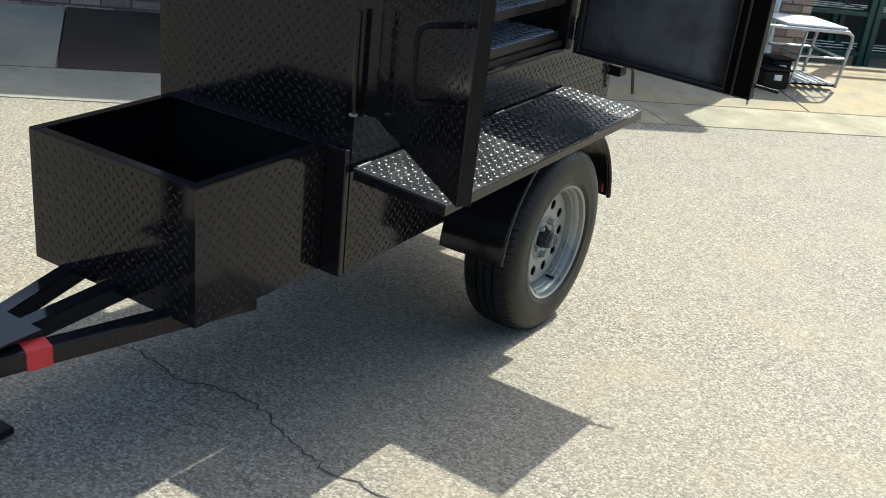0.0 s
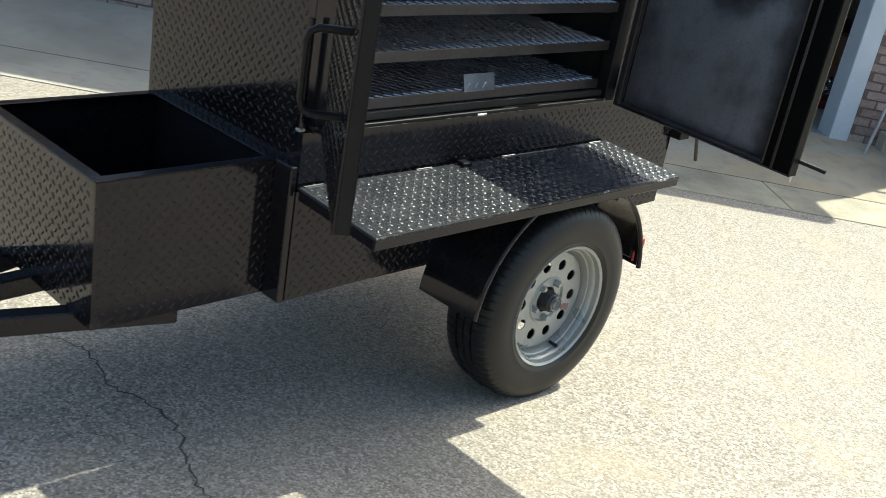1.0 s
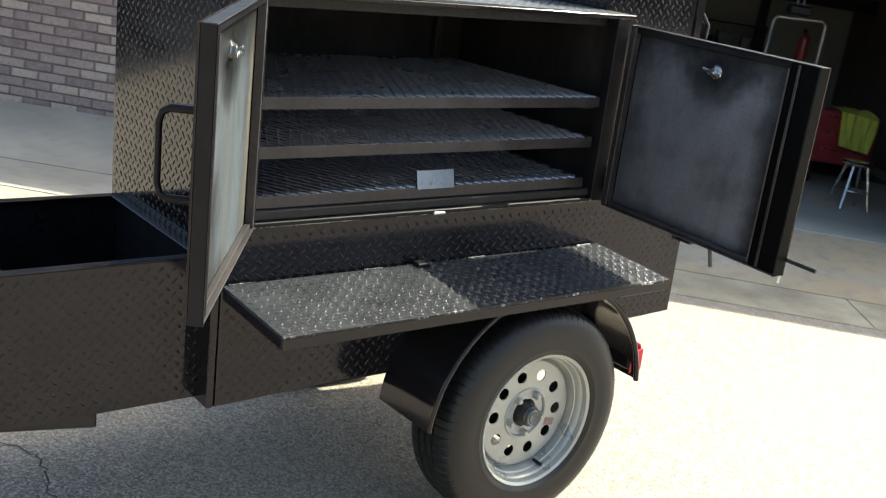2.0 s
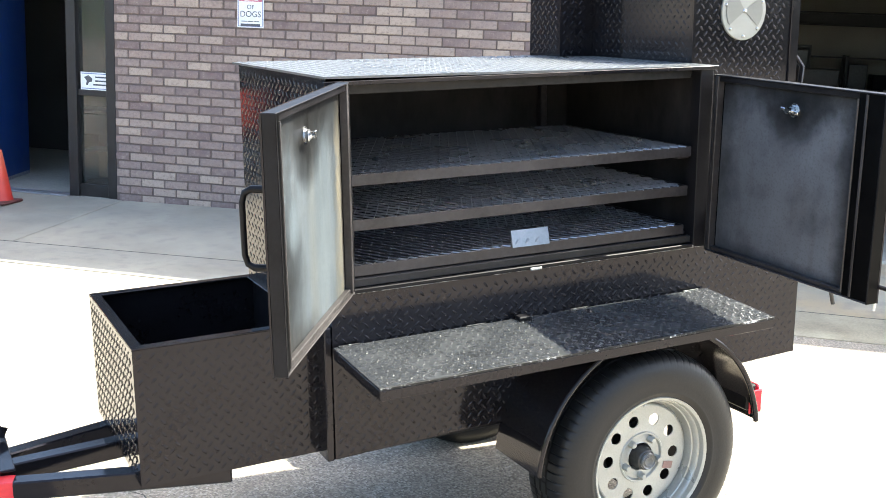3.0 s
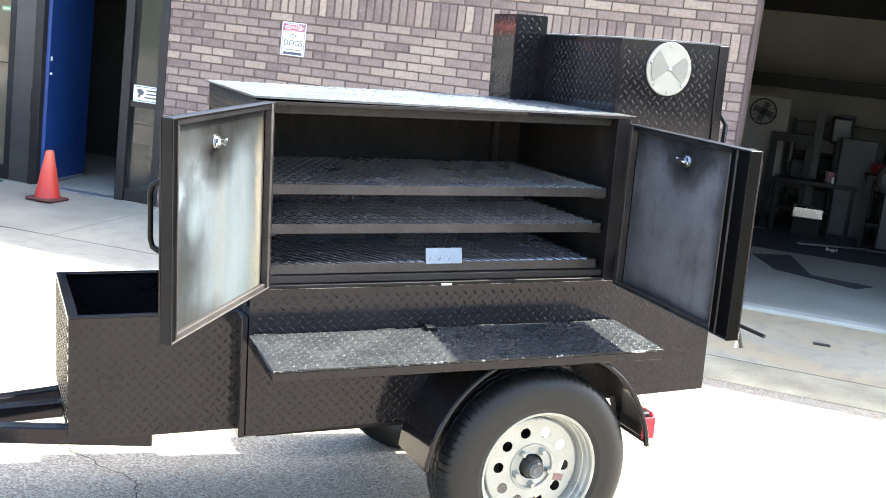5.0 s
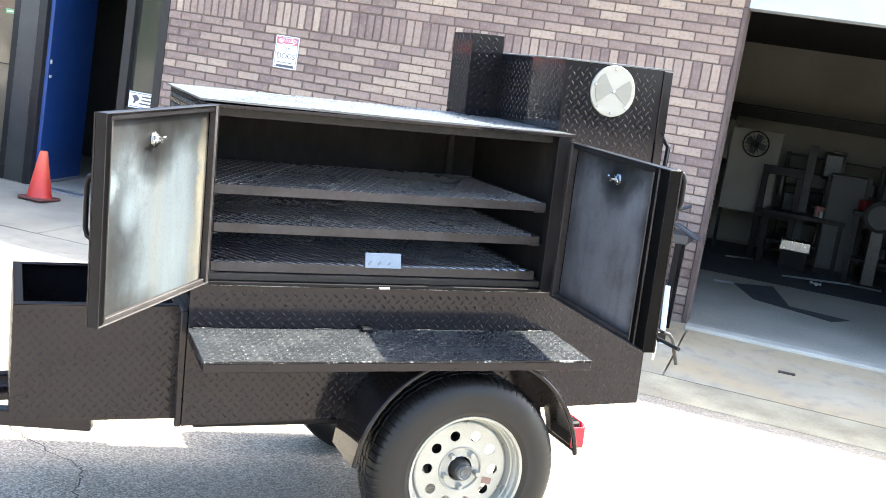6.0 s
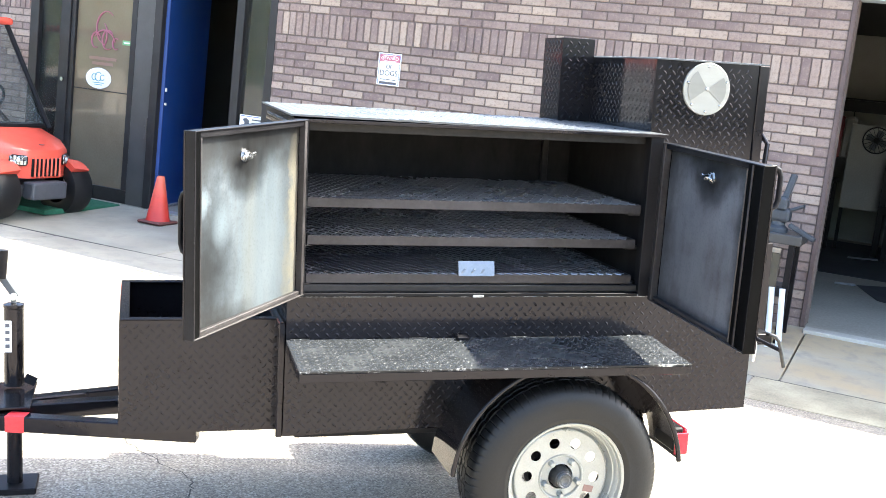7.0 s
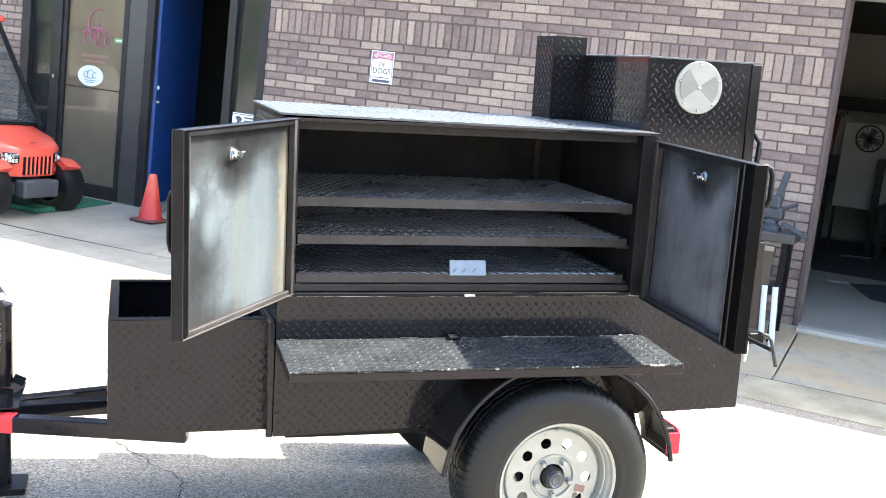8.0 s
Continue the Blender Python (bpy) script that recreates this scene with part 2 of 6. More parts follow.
def slab_material(name, rusty, tone=(0.44, 0.335, 0.22), wear=0.4, base=((0.235, 0.214, 0.172), (0.34, 0.312, 0.25), (0.43, 0.38, 0.295))):
    m, t, b = nodes_of(name)
    v = coords(t)
    big, mid, small = noise_tex(t, v, 1.1, 6), noise_tex(t, v, 9, 6), noise_tex(t, v, 160, 3)
    c = ramp(t, big, [(0.3, base[0]), (0.55, base[1]), (0.75, base[2])])
    rust = noise_tex(t, coords(t, (0.5, 1.6, 1)), 1.3, 5)
    c = mix(t, ramp(t, rust, [(0.4, grey(0)), (0.6, grey(rusty))]), c, tone)
    c = mix(t, ramp(t, mid, [(0.5, grey(0)), (0.72, grey(wear))]), c, (0.23, 0.21, 0.185))
    c = mix(t, ramp(t, small, [(0.55, grey(0)), (0.7, grey(0.3))]), c, (0.2, 0.18, 0.16))
    t.links.new(c, b.inputs["Base Color"])
    b.inputs["Roughness"].default_value = 0.85
    bump(t, b, small, 0.3, 0.002)
    return m


def liner_material(name, dark, light, rust, tone_marks):
    """Bare sheet steel with smoke stains, painted shade and highlights, each (x, z, half width, half height, tone,
    strength), x from the hinge.
    """
    m, t, b = nodes_of(name)
    v = coords(t)
    big, mid, small = noise_tex(t, v, 5.5, 4, 0.5), noise_tex(t, coords(t, (1, 1, 0.2)), 26, 4), noise_tex(t, v, 170, 3)
    c = ramp(t, big, [(0.34, tuple(0.6 * q for q in light)), (0.5, light), (0.72, tuple(1.25 * q for q in light))])
    c = mix(t, ramp(t, mid, [(0.5, grey(0)), (0.8, grey(0.4))]), c, rust)
    ragged = mix(t, 0.55, big, noise_tex(t, v, 22, 7, 0.7))
    for x, z, sx, sz, tone, force in tone_marks:
        mp = t.nodes.new("ShaderNodeMapping")
        mp.inputs["Scale"].default_value = (1 / sx, 0.0, 1 / sz)
        mp.inputs["Location"].default_value = (-x / sx, 0, -z / sz)
        t.links.new(v, mp.inputs[0])
        ln = t.nodes.new("ShaderNodeVectorMath")
        ln.operation = "LENGTH"
        t.links.new(mp.outputs[0], ln.inputs[0])
        ad = t.nodes.new("ShaderNodeMath")
        ad.operation = "ADD"
        t.links.new(ln.outputs["Value"], ad.inputs[0])
        if sx < 0.05:
            rougher = t.nodes.new("ShaderNodeMath")
            rougher.operation = "MULTIPLY_ADD"
            rougher.inputs[1].default_value, rougher.inputs[2].default_value = 4.0, -1.6
            t.links.new(ragged, rougher.inputs[0])
            t.links.new(rougher.outputs[0], ad.inputs[1])
        else:
            t.links.new(ragged, ad.inputs[1])
        ml = t.nodes.new("ShaderNodeMath")
        ml.operation = "MULTIPLY"
        ml.inputs[1].default_value = 0.6
        t.links.new(ad.outputs[0], ml.inputs[0])
        c = mix(t, ramp(t, ml.outputs[0], [(0.4, grey(force)), (0.68, grey(force * 0.6)), (0.95, grey(0.0))]), c, tone or dark)
    c = mix(t, ramp(t, small, [(0.5, grey(0)), (0.75, grey(0.25))]), c, dark)
    t.links.new(c, b.inputs["Base Color"])
    t.links.new(ramp(t, mid, [(0.3, grey(0.36)), (0.7, grey(0.55))]), b.inputs["Roughness"])
    b.inputs["Metallic"].default_value, b.inputs["Specular IOR Level"].default_value = 0.35, 0.2
    bump(t, b, small, 0.08, 0.0006)
    return m


def glass_material(name, tint, clear):
    m, t, b = nodes_of(name)
    b.inputs["Base Color"].default_value = (*tint, 1)
    b.inputs["Roughness"].default_value, b.inputs["IOR"].default_value = 0.02, 1.35
    b.inputs["Transmission Weight"].default_value = clear
    return m


def cone_material():
    """Red-orange plastic, bleached towards its tip."""
    m, t, b = nodes_of("bleached_cone_plastic")
    v = coords(t)
    sp = t.nodes.new("ShaderNodeSeparateXYZ")
    t.links.new(v, sp.inputs[0])
    up = ramp(t, sp.outputs[2], [(0.05, (0.48, 0.028, 0.02)), (0.22, (0.6, 0.055, 0.03)), (0.42, (0.66, 0.14, 0.075))])
    c = mix(t, ramp(t, noise_tex(t, v, 14, 5), [(0.5, grey(0)), (0.75, grey(0.35))]), up, (0.32, 0.05, 0.035))
    t.links.new(c, b.inputs["Base Color"])
    b.inputs["Roughness"].default_value = 0.5
    return m


CONE = cone_material()
DIRT = surface("dirt_in_joint", (0.03, 0.026, 0.022), (0.085, 0.075, 0.064), 20, (0.9, 0.95), 0, 150, 0.4, 0.003)
PALELIP = surface("worn_concrete_with_caught_light", (0.33, 0.31, 0.26), (0.58, 0.545, 0.465), 3, (0.7, 0.85), 0, 120, 0.2, 0.002)
GUTTER = slab_material("grey_gutter_concrete", 0.1, (0.3, 0.29, 0.27), 0.7)
STILEBLACK = surface("deep_gloss_black", (0.0012, 0.0012, 0.0013), (0.003, 0.0029, 0.003), 8, (0.3, 0.45), 0, 60, 0.08, 0.0008, spec=0.06)
MATTE = surface("heat_proof_matte_black", (0.006, 0.0058, 0.006), (0.013, 0.0126, 0.013), 7, (0.55, 0.75), 0, 90, 0.15, 0.001, spec=0.12)
WORN = surface("rubbed_bright_steel", (0.05, 0.05, 0.05), (0.75, 0.75, 0.74), 24, (0.3, 0.5), 0.3, 60, 0.15, 0.001)
DARKBROWN = surface("dark_brown_concrete", (0.026, 0.0185, 0.0145), (0.066, 0.048, 0.038), 1.6, (0.55, 0.8), 0, 60, 0.2, 0.002)
WETSLAB = surface("weathered_gutter_aggregate", (0.19, 0.165, 0.118), (0.47, 0.415, 0.295), 3, (0.75, 0.9), 0, 110, 0.5, 0.004)
BRICK, AGG, SLAB, RUSTSLAB = brick_material(), ground_material(), slab_material("trowelled_concrete", 0.15), slab_material("rust_stained_concrete", 0.85, (0.43, 0.325, 0.195), 0.55, ((0.28, 0.246, 0.182), (0.4, 0.35, 0.26), (0.5, 0.43, 0.315)))
LINER_L = liner_material("bare_steel_liner", (0.008, 0.0075, 0.007), (0.082, 0.096, 0.108), (0.1, 0.098, 0.09), (
    (0.3, 1.08, 0.05, 0.3, (0.13, 0.13, 0.115), 0.4),
    (0.2, 1.1, 0.1, 0.3, (0.115, 0.135, 0.147), 0.6),
    (0.034, 1.17, 0.034, 0.8, (0.165, 0.145, 0.108), 0.75),
    (0.08, 1.0, 0.03, 0.2, (0.15, 0.135, 0.1), 0.45),
    (0.335, 1.36, 0.13, 0.11, None, 0.97),
    (0.24, 1.43, 0.22, 0.05, None, 0.85),
    # top band: mostly the shade of the recess under the rail, painted in
    (0.3, 1.475, 1.6, 0.14, None, 1.0),
    (0.55, 1.38, 0.13, 0.12, (0.03, 0.03, 0.03), 0.85),
    (0.52, 1.09, 0.16, 0.25, None, 0.85),
    (0.48, 0.93, 0.24, 0.06, (0.022, 0.021, 0.02), 0.85),
    # outer edge: stain and dark reflection in one dark mark
    (0.592, 1.2, 0.04, 0.5, (0.02, 0.019, 0.018), 0.85),
    # two pale blue marks: highlights put into the colour
    (0.54, 1.27, 0.035, 0.045, (0.15, 0.18, 0.2), 0.8),
    (0.45, 1.2, 0.05, 0.07, (0.125, 0.15, 0.168), 0.7)))
LINER_R = liner_material("smoked_steel_liner", (0.007, 0.007, 0.0075), (0.122, 0.128, 0.144), (0.095, 0.084, 0.078), ((0.3, 1.47, 0.9, 0.14, None, 0.95), (0.02, 1.15, 0.06, 0.8, None, 0.4), (0.32, 1.37, 0.15, 0.1, None, 0.85), (0.56, 1.1, 0.07, 0.7, None, 0.9), (0.3, 0.88, 0.5, 0.06, None, 0.6)))
GLASS = glass_material("tinted_pane", (0.6, 0.62, 0.6), 0.97)
SHIELD = glass_material("cart_windscreen", (0.5, 0.55, 0.55), 0.95)
# Opaque pane: the door glass's brown reflections are put into its colour.
BROWNPANE = surface("opaque_brown_glass", (0.14, 0.11, 0.075), (0.19, 0.155, 0.11), 2, (0.06, 0.1), 0, 60, 0.02, 0.0003)


# ---- mesh helpers ----
def as_object(name, bm, mat, parent=None, label="", smooth=False):
    me = bpy.data.meshes.new(name)
    bm.to_mesh(me)
    bm.free()
    me.materials.append(mat)
    if smooth:
        me.shade_smooth()
        me.set_sharp_from_angle(angle=radians(35))
    ob = new(name, me)
    if parent is not None:
        ob.parent = parent
    if label:
        tagged(ob, label)
    return ob


def part(name, bm, mat, parent, label="", smooth=False):
    return as_object(name, bm, mat, parent, label, smooth)


def thing(name, label, category, m=None, group="", kind=""):
    ob = new(name)
    ob.empty_display_size = 0.1
    if m is not None:
        ob.matrix_world = m
    return tagged(ob, label, category, group, kind)


def box(lo, hi, bev=0.0, bm=None, m=None, segs=1):
    """A box between two corners, its edges eased by bev, added to bm."""
    bm = bm or bmesh.new()
    made = bmesh.ops.create_cube(bm, size=1)["verts"]
    lo, hi = Vector(lo), Vector(hi)
    size, mid = hi - lo, (hi + lo) / 2
    for v in made:
        v.co = Vector([v.co[k] * size[k] + mid[k] for k in range(3)])
    if bev > 0:
        edges = list({e for v in made for e in v.link_edges})
        out = bmesh.ops.bevel(bm, geom=edges, offset=min(bev, 0.45 * min(size)), segments=segs, affect="EDGES", profile=0.5)
        made = list({v for f in out["faces"] for v in f.verts} | {v for v in made if v.is_valid})
    if m is not None:
        for v in made:
            v.co = m @ v.co
    return bm


def tube(points, r, segs=10, bm=None, closed=False, caps=True):
    """A round bar along a polyline."""
    bm = bm or bmesh.new()
    pts = [Vector(p) for p in points]
    rings, n, side = [], len(pts), None
    for k, p in enumerate(pts):
        a = pts[(k - 1) % n] if (k > 0 or closed) else p
        b = pts[(k + 1) % n] if (k < n - 1 or closed) else p
        d = (b - a).normalized()
        if side is None:
            side = d.orthogonal().normalized()
        side = (side - d * side.dot(d)).normalized()
        up = d.cross(side)
        rr = r[k] if isinstance(r, (list, tuple)) else r
        rings.append([bm.verts.new(p + rr * (math.cos(q) * side + math.sin(q) * up)) for q in [2 * math.pi * j / segs for j in range(segs)]])
    for k in range(n if closed else n - 1):
        a, b = rings[k], rings[(k + 1) % n]
        for j in range(segs):
            bm.faces.new((a[j], a[(j + 1) % segs], b[(j + 1) % segs], b[j]))
    if caps and not closed:
        bm.faces.new(rings[0][::-1])
        bm.faces.new(rings[-1])
    return bm


def bar(p, q, w, h, bm=None, bev=0.0, up=(0, 0, 1)):
    """A square bar from p to q, w wide and h high."""
    p, q = Vector(p), Vector(q)
    d = (q - p).normalized()
    side = d.cross(Vector(up)).normalized()
    top = side.cross(d)
    m = Matrix((side, d, top)).transposed().to_4x4()
    m.translation = (p + q) / 2
    return box((-w / 2, -(q - p).length / 2, -h / 2), (w / 2, (q - p).length / 2, h / 2), bev, bm, m)


def lathe(profile, segs=64, axis="x", bm=None, closed=False, centre=(0, 0, 0), wobble=None):
    """Turns (radius, along) pairs round an axis through centre."""
    bm = bm or bmesh.new()
    rings = []
    for k in range(segs):
        a = 2 * math.pi * k / segs
        ring = []
        for n, (r, s) in enumerate(profile):
            rr = r + (wobble(k, n) if wobble else 0)
            c, z = rr * math.cos(a), rr * math.sin(a)
            co = {"x": (s, c, z), "y": (c, s, z), "z": (c, z, s)}[axis]
            ring.append(bm.verts.new(Vector(co) + Vector(centre)))
        rings.append(ring)
    n = len(profile)
    for k in range(segs):
        a, b = rings[k], rings[(k + 1) % segs]
        for j in range(n if closed else n - 1):
            bm.faces.new((a[j], a[(j + 1) % n], b[(j + 1) % n], b[j]))
    return bm


def prism(outline, depth, m=None, bm=None):
    """An outline in x and z drawn out along y by depth."""
    bm = bm or bmesh.new()
    m = m or Matrix()
    a = [bm.verts.new(m @ Vector((x, 0, z))) for x, z in outline]
    b = [bm.verts.new(m @ Vector((x, depth, z))) for x, z in outline]
    bm.faces.new(a)
    bm.faces.new(b[::-1])
    for k in range(len(a)):
        j = (k + 1) % len(a)
        bm.faces.new((a[j], a[k], b[k], b[j]))
    bmesh.ops.recalc_face_normals(bm, faces=bm.faces)
    return bm


PITCH = 0.0335


def tread_plate(name, origin, u, v, w, h, parent, mat=None, thick=0.005, label="", low=None, keep=None, lug=0.0023):
    """A sheet of tread plate: a slab with raised lugs laid crosswise. low(s): how much of its lower edge is cut away at s."""
    u, v, origin = Vector(u), Vector(v), Vector(origin)
    n = u.cross(v)
    cut = low or (lambda s: 0.0)
    verts, faces = [], []
    ring = [(0, cut(0)), (w, cut(w)), (w, h), (0, h)]
    skin = [[origin + u * s + v * t + n * off for s, t in ring] for off in (0.0, -thick)]
    for quad in [skin[0], skin[1][::-1]] + [(skin[0][q], skin[1][q], skin[1][(q + 1) % 4], skin[0][(q + 1) % 4]) for q in range(4)]:
        faces.append(tuple(range(len(verts), len(verts) + 4)))
        verts += list(quad)
    a, b, top = 0.0112, 0.0034, lug
    flat = [(-a, 0, 0), (-a / 2, -b, 0), (a / 2, -b, 0), (a, 0, 0), (a / 2, b, 0), (-a / 2, b, 0), (-a * 0.5, 0, top), (a * 0.5, 0, top)]
    tri = [(0, 1, 6), (1, 2, 7, 6), (2, 3, 7), (3, 4, 7), (4, 5, 6, 7), (5, 0, 6)]
    half = PITCH / 2
    for i in range(1, int(w / half)):
        for j in range(1, int(h / half)):
            if (i + j) % 2:
                continue
            s, t = i * half, j * half
            if t < cut(s) + 0.01 or (keep and not keep(s, t)):
                continue
            turn = radians(45 if i % 2 else -45)
            c, q, k = math.cos(turn), math.sin(turn), len(verts)
            verts += [origin + u * (s + x * c - y * q) + v * (t + x * q + y * c) + n * z for x, y, z in flat]
            faces += [tuple(k + f for f in face) for face in tri]
    me = bpy.data.meshes.new(name)
    me.from_pydata(verts, [], faces)
    me.materials.append(mat or BLACK)
    me.shade_smooth()
    ob = new(name, me)
    ob.parent = parent
    if label:
        tagged(ob, label)
    return ob


def words(name, text, size, m, mat, parent, label="", depth=0.0006, align="CENTER"):
    """Lettering of the built-in font as a mesh."""
    cu = bpy.data.curves.new(name, "FONT")
    cu.body, cu.size, cu.align_x, cu.align_y, cu.extrude = text, size, align, "CENTER", depth
    tmp = bpy.data.objects.new(name, cu)
    me = bpy.data.meshes.new_from_object(tmp)
    bpy.data.objects.remove(tmp)
    me.materials.clear()
    me.materials.append(mat)
    ob = new(name, me)
    ob.parent, ob.matrix_local = parent, m
    if label:
        tagged(ob, label)
    return ob


# ---- large structure ----
ALONG = Vector((0.66403, 0.74771, 0)).normalized()
WALL = Matrix(((ALONG.x, -ALONG.y, 0, -3.201), (ALONG.y, ALONG.x, 0, 3.133), (0, 0, 1, 0), (0, 0, 0, 1)))  # x along the front, y into the building


def structure(name, bm, mat, label, category, m=None):
    ob = as_object(name, bm, mat)
    if m is not None:
        ob.matrix_world = m
    return tagged(ob, label, category, kind="structure")


bm = bmesh.new()
bmesh.ops.create_grid(bm, x_segments=2, y_segments=2, size=600)
structure("ground", bm, AGG, "pale exposed aggregate concrete drive with pebbles", "ground")

# the sloped apron before the building, poured in bays
APRON, SILL, ENTRY, SEAM, GAR_LIP = 1.2, 0.15, 0.082, -1.86, 0.13


def apron_edge(u):
    """How far the apron reaches from the wall."""
    return 1.2 + 0.24 * min(max(-u / 4.6, 0.0), 1.2)


def apron_height(u, y):
    """The apron climbs to the wall, and along it from the entrance to the garage."""
    foot = ENTRY + (SILL - ENTRY) * min(max((u + 4.6) / 4.6, 0.0), 1.0)
    return 0.004 + (foot - 0.008) * (y + apron_edge(u)) / apron_edge(u)


apron = structure("pavement", box((-9.2, -APRON + 0.08, -0.05), (6.4, -0.002, -0.012), 0), DIRT, "beige trowelled concrete apron sloping up to the building", "pavement", WALL)
for u0, u1 in ((-9.2, -7.0), (-7.0, -4.54), (-4.54, SEAM), (SEAM, -0.5), (-0.5, 0.15), (0.15, 3.35), (3.35, 6.4)):
    bm = bmesh.new()
    g = 0.006
    ring = [(u0 + g, -apron_edge(u0)), (u1 - g, -apron_edge(u1)), (u1 - g, -0.003), (u0 + g, -0.003)]
    top = [bm.verts.new((x, y, apron_height(x, y))) for x, y in ring]
    low = [bm.verts.new((x, y, -0.1)) for x, y in ring]
    bm.faces.new(top)
    for k in range(4):
        j = (k + 1) % 4
        bm.faces.new((top[j], top[k], low[k], low[j]))
    bmesh.ops.bevel(bm, geom=[e for e in bm.edges if all(v in top for v in e.verts)], offset=0.004, segments=1, affect="EDGES")
    part("slab", bm, DARKBROWN if u0 == SEAM else RUSTSLAB if u0 > -0.6 else SLAB, apron, "dark brown slab" if u0 == SEAM else "")


for u0, u1 in ((-9.2, -5.52), (-5.52, 0.0), (0.0, 1.9), (1.9, 6.4)):
    foot = -2.0 if u0 < -1.0 else -1.79
    outline = [(u0 + 0.005, foot), (u1 - 0.005, foot), (u1 - 0.005, -apron_edge(u1) - 0.022), (u0 + 0.005, -apron_edge(u0) - 0.022)]
    part("gutter_slab", prism(outline, 0.083, pose(0, 0, 0.0045, -90, 0, 0)), WETSLAB if u0 > -1.0 else GUTTER, apron)
part("joint_dirt", prism([(u, -apron_edge(u) - 0.03) for u in (-9.2, -5.52, 0.0, 6.4)] + [(u, -apron_edge(u) + 0.02) for u in (6.4, 0.0, -5.52, -9.2)], 0.05, pose(0, 0, 0.0022, -90, 0, 0)), DIRT, apron, "dark dirt in the joint")
# Worn floor lip; the light its edge catches is put into the colour.
part("bright_lip", box((GAR_LIP, -0.14, SILL - 0.05), (1.55, 0.0185, SILL + 0.004), 0.006), PALELIP, apron, "worn lip of the garage floor, caught light in its pale colour")

part("drain_plate", box((-0.055, -0.022, 0.0), (0.055, 0.022, 0.004), 0.001), DARKBROWN, apron, "dark iron plate let into the apron").matrix_local = pose(0.88, -0.62, apron_height(0.88, -0.62) + 0.001, 6.6, 0, 4)


def ribbon(points, width, z):
    bm = bmesh.new()
    rows = []
    for k, (x, y) in enumerate(points):
        a, b = Vector(points[max(k - 1, 0)]), Vector(points[min(k + 1, len(points) - 1)])
        d = (b - a).normalized()
        side = Vector((-d.y, d.x)) * width * (0.4 + 0.6 * random.random())
        rows.append((bm.verts.new((x + side.x, y + side.y, z)), bm.verts.new((x - side.x, y - side.y, z))))
    for a, b in zip(rows, rows[1:]):
        bm.faces.new((a[0], a[1], b[1], b[0]))
    return bm


CRACKDIRT = surface("dirt_in_crack", (0.032, 0.029, 0.025), (0.11, 0.098, 0.083), 30, (0.9, 0.95))
crack = [(-1.300, -1.550), (-0.952, -1.390), (-0.845, -1.340), (-0.590, -1.169), (-0.461, -1.173), (-0.347, -1.198), (-0.202, -1.148), (-0.053, -1.154), (0.122, -1.226), (0.277, -1.261), (0.550, -1.250), (0.900, -1.300), (1.400, -1.600)]
fine = []
for (x0, y0), (x1, y1) in zip(crack, crack[1:]):
    for k in range(7):
        f = k / 7
        fine.append((x0 + (x1 - x0) * f + random.uniform(-0.014, 0.014), y0 + (y1 - y0) * f + random.uniform(-0.014, 0.014)))
tagged(as_object("ground_crack", ribbon(fine, 0.004, 0.002), CRACKDIRT), "thin dark crack wandering across the concrete drive", "crack", kind="structure")

EAVE = 2.85
FRONT_L, FRONT_R, GAR_L, GAR_R, END = -7.5, -4.6, 0.125, 2.8, 4.0
wall_front = structure("wall_front", box((FRONT_R, 0.008, -0.05), (GAR_L, 0.2, EAVE)), MORTAR, "mauve and tan brick wall with a soldier course", "brick wall", WALL)
wall_left = structure("wall_left", box((-22.0, 0.008, -0.05), (FRONT_L, 0.2, EAVE)), MORTAR, "brick wall beyond the shop entrance", "brick wall", WALL)
wall_pier = structure("wall_pier", box((GAR_R + 0.15, 0.008, -0.05), (END, 0.2, EAVE)), MORTAR, "brick pier beside the garage opening", "brick wall", WALL)
structure("wall_header", box((GAR_L, 0.01, 2.45), (GAR_R + 0.15, 0.2, EAVE)), WHITEPOST, "pale painted header over the garage opening", "header", WALL)
structure("wall_header_shop", box((FRONT_L, 0.01, 2.45), (FRONT_R, 0.2, EAVE)), PANEL, "plain header over the shop entrance", "header", WALL)
structure("roof", box((-22.1, -0.28, EAVE), (END + 0.1, 8.0, EAVE + 0.16), 0.01), ROOFING, "flat felt roof with a short overhang", "roof", WALL)
structure("wall_end", box((END - 0.09, 0.201, -0.05), (END, 7.8, EAVE)), MORTAR, "end wall of the building", "wall", WALL)
structure("wall_far_end", box((-22.0, 0.201, -0.05), (-21.8, 7.8, EAVE)), MORTAR, "far end wall of the building", "wall", WALL)
structure("wall_back", box((-9.4, 7.0, -0.05), (END - 0.09, 7.2, EAVE)), BEIGE, "beige painted back wall of the workshop", "wall", WALL)
structure("wall_between", box((-2.2, 0.201, -0.05), (-2.05, 7.0, EAVE)), BEIGE, "beige painted wall of the workshop", "wall", WALL)
structure("floor", box((-2.05, 0.02, -0.05), (END - 0.09, 7.0, SILL)), SHOPFLOOR, "stained grey workshop floor", "floor", WALL)
structure("floor_shop", box((-9.4, 0.02, -0.05), (-2.2, 7.0, ENTRY)), SHOPFLOOR, "grey shop floor behind the entrance", "floor", WALL)
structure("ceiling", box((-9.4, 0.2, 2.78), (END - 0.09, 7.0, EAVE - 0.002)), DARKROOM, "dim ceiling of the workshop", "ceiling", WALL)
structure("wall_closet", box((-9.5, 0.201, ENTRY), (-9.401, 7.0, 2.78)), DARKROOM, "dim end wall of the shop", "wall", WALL)
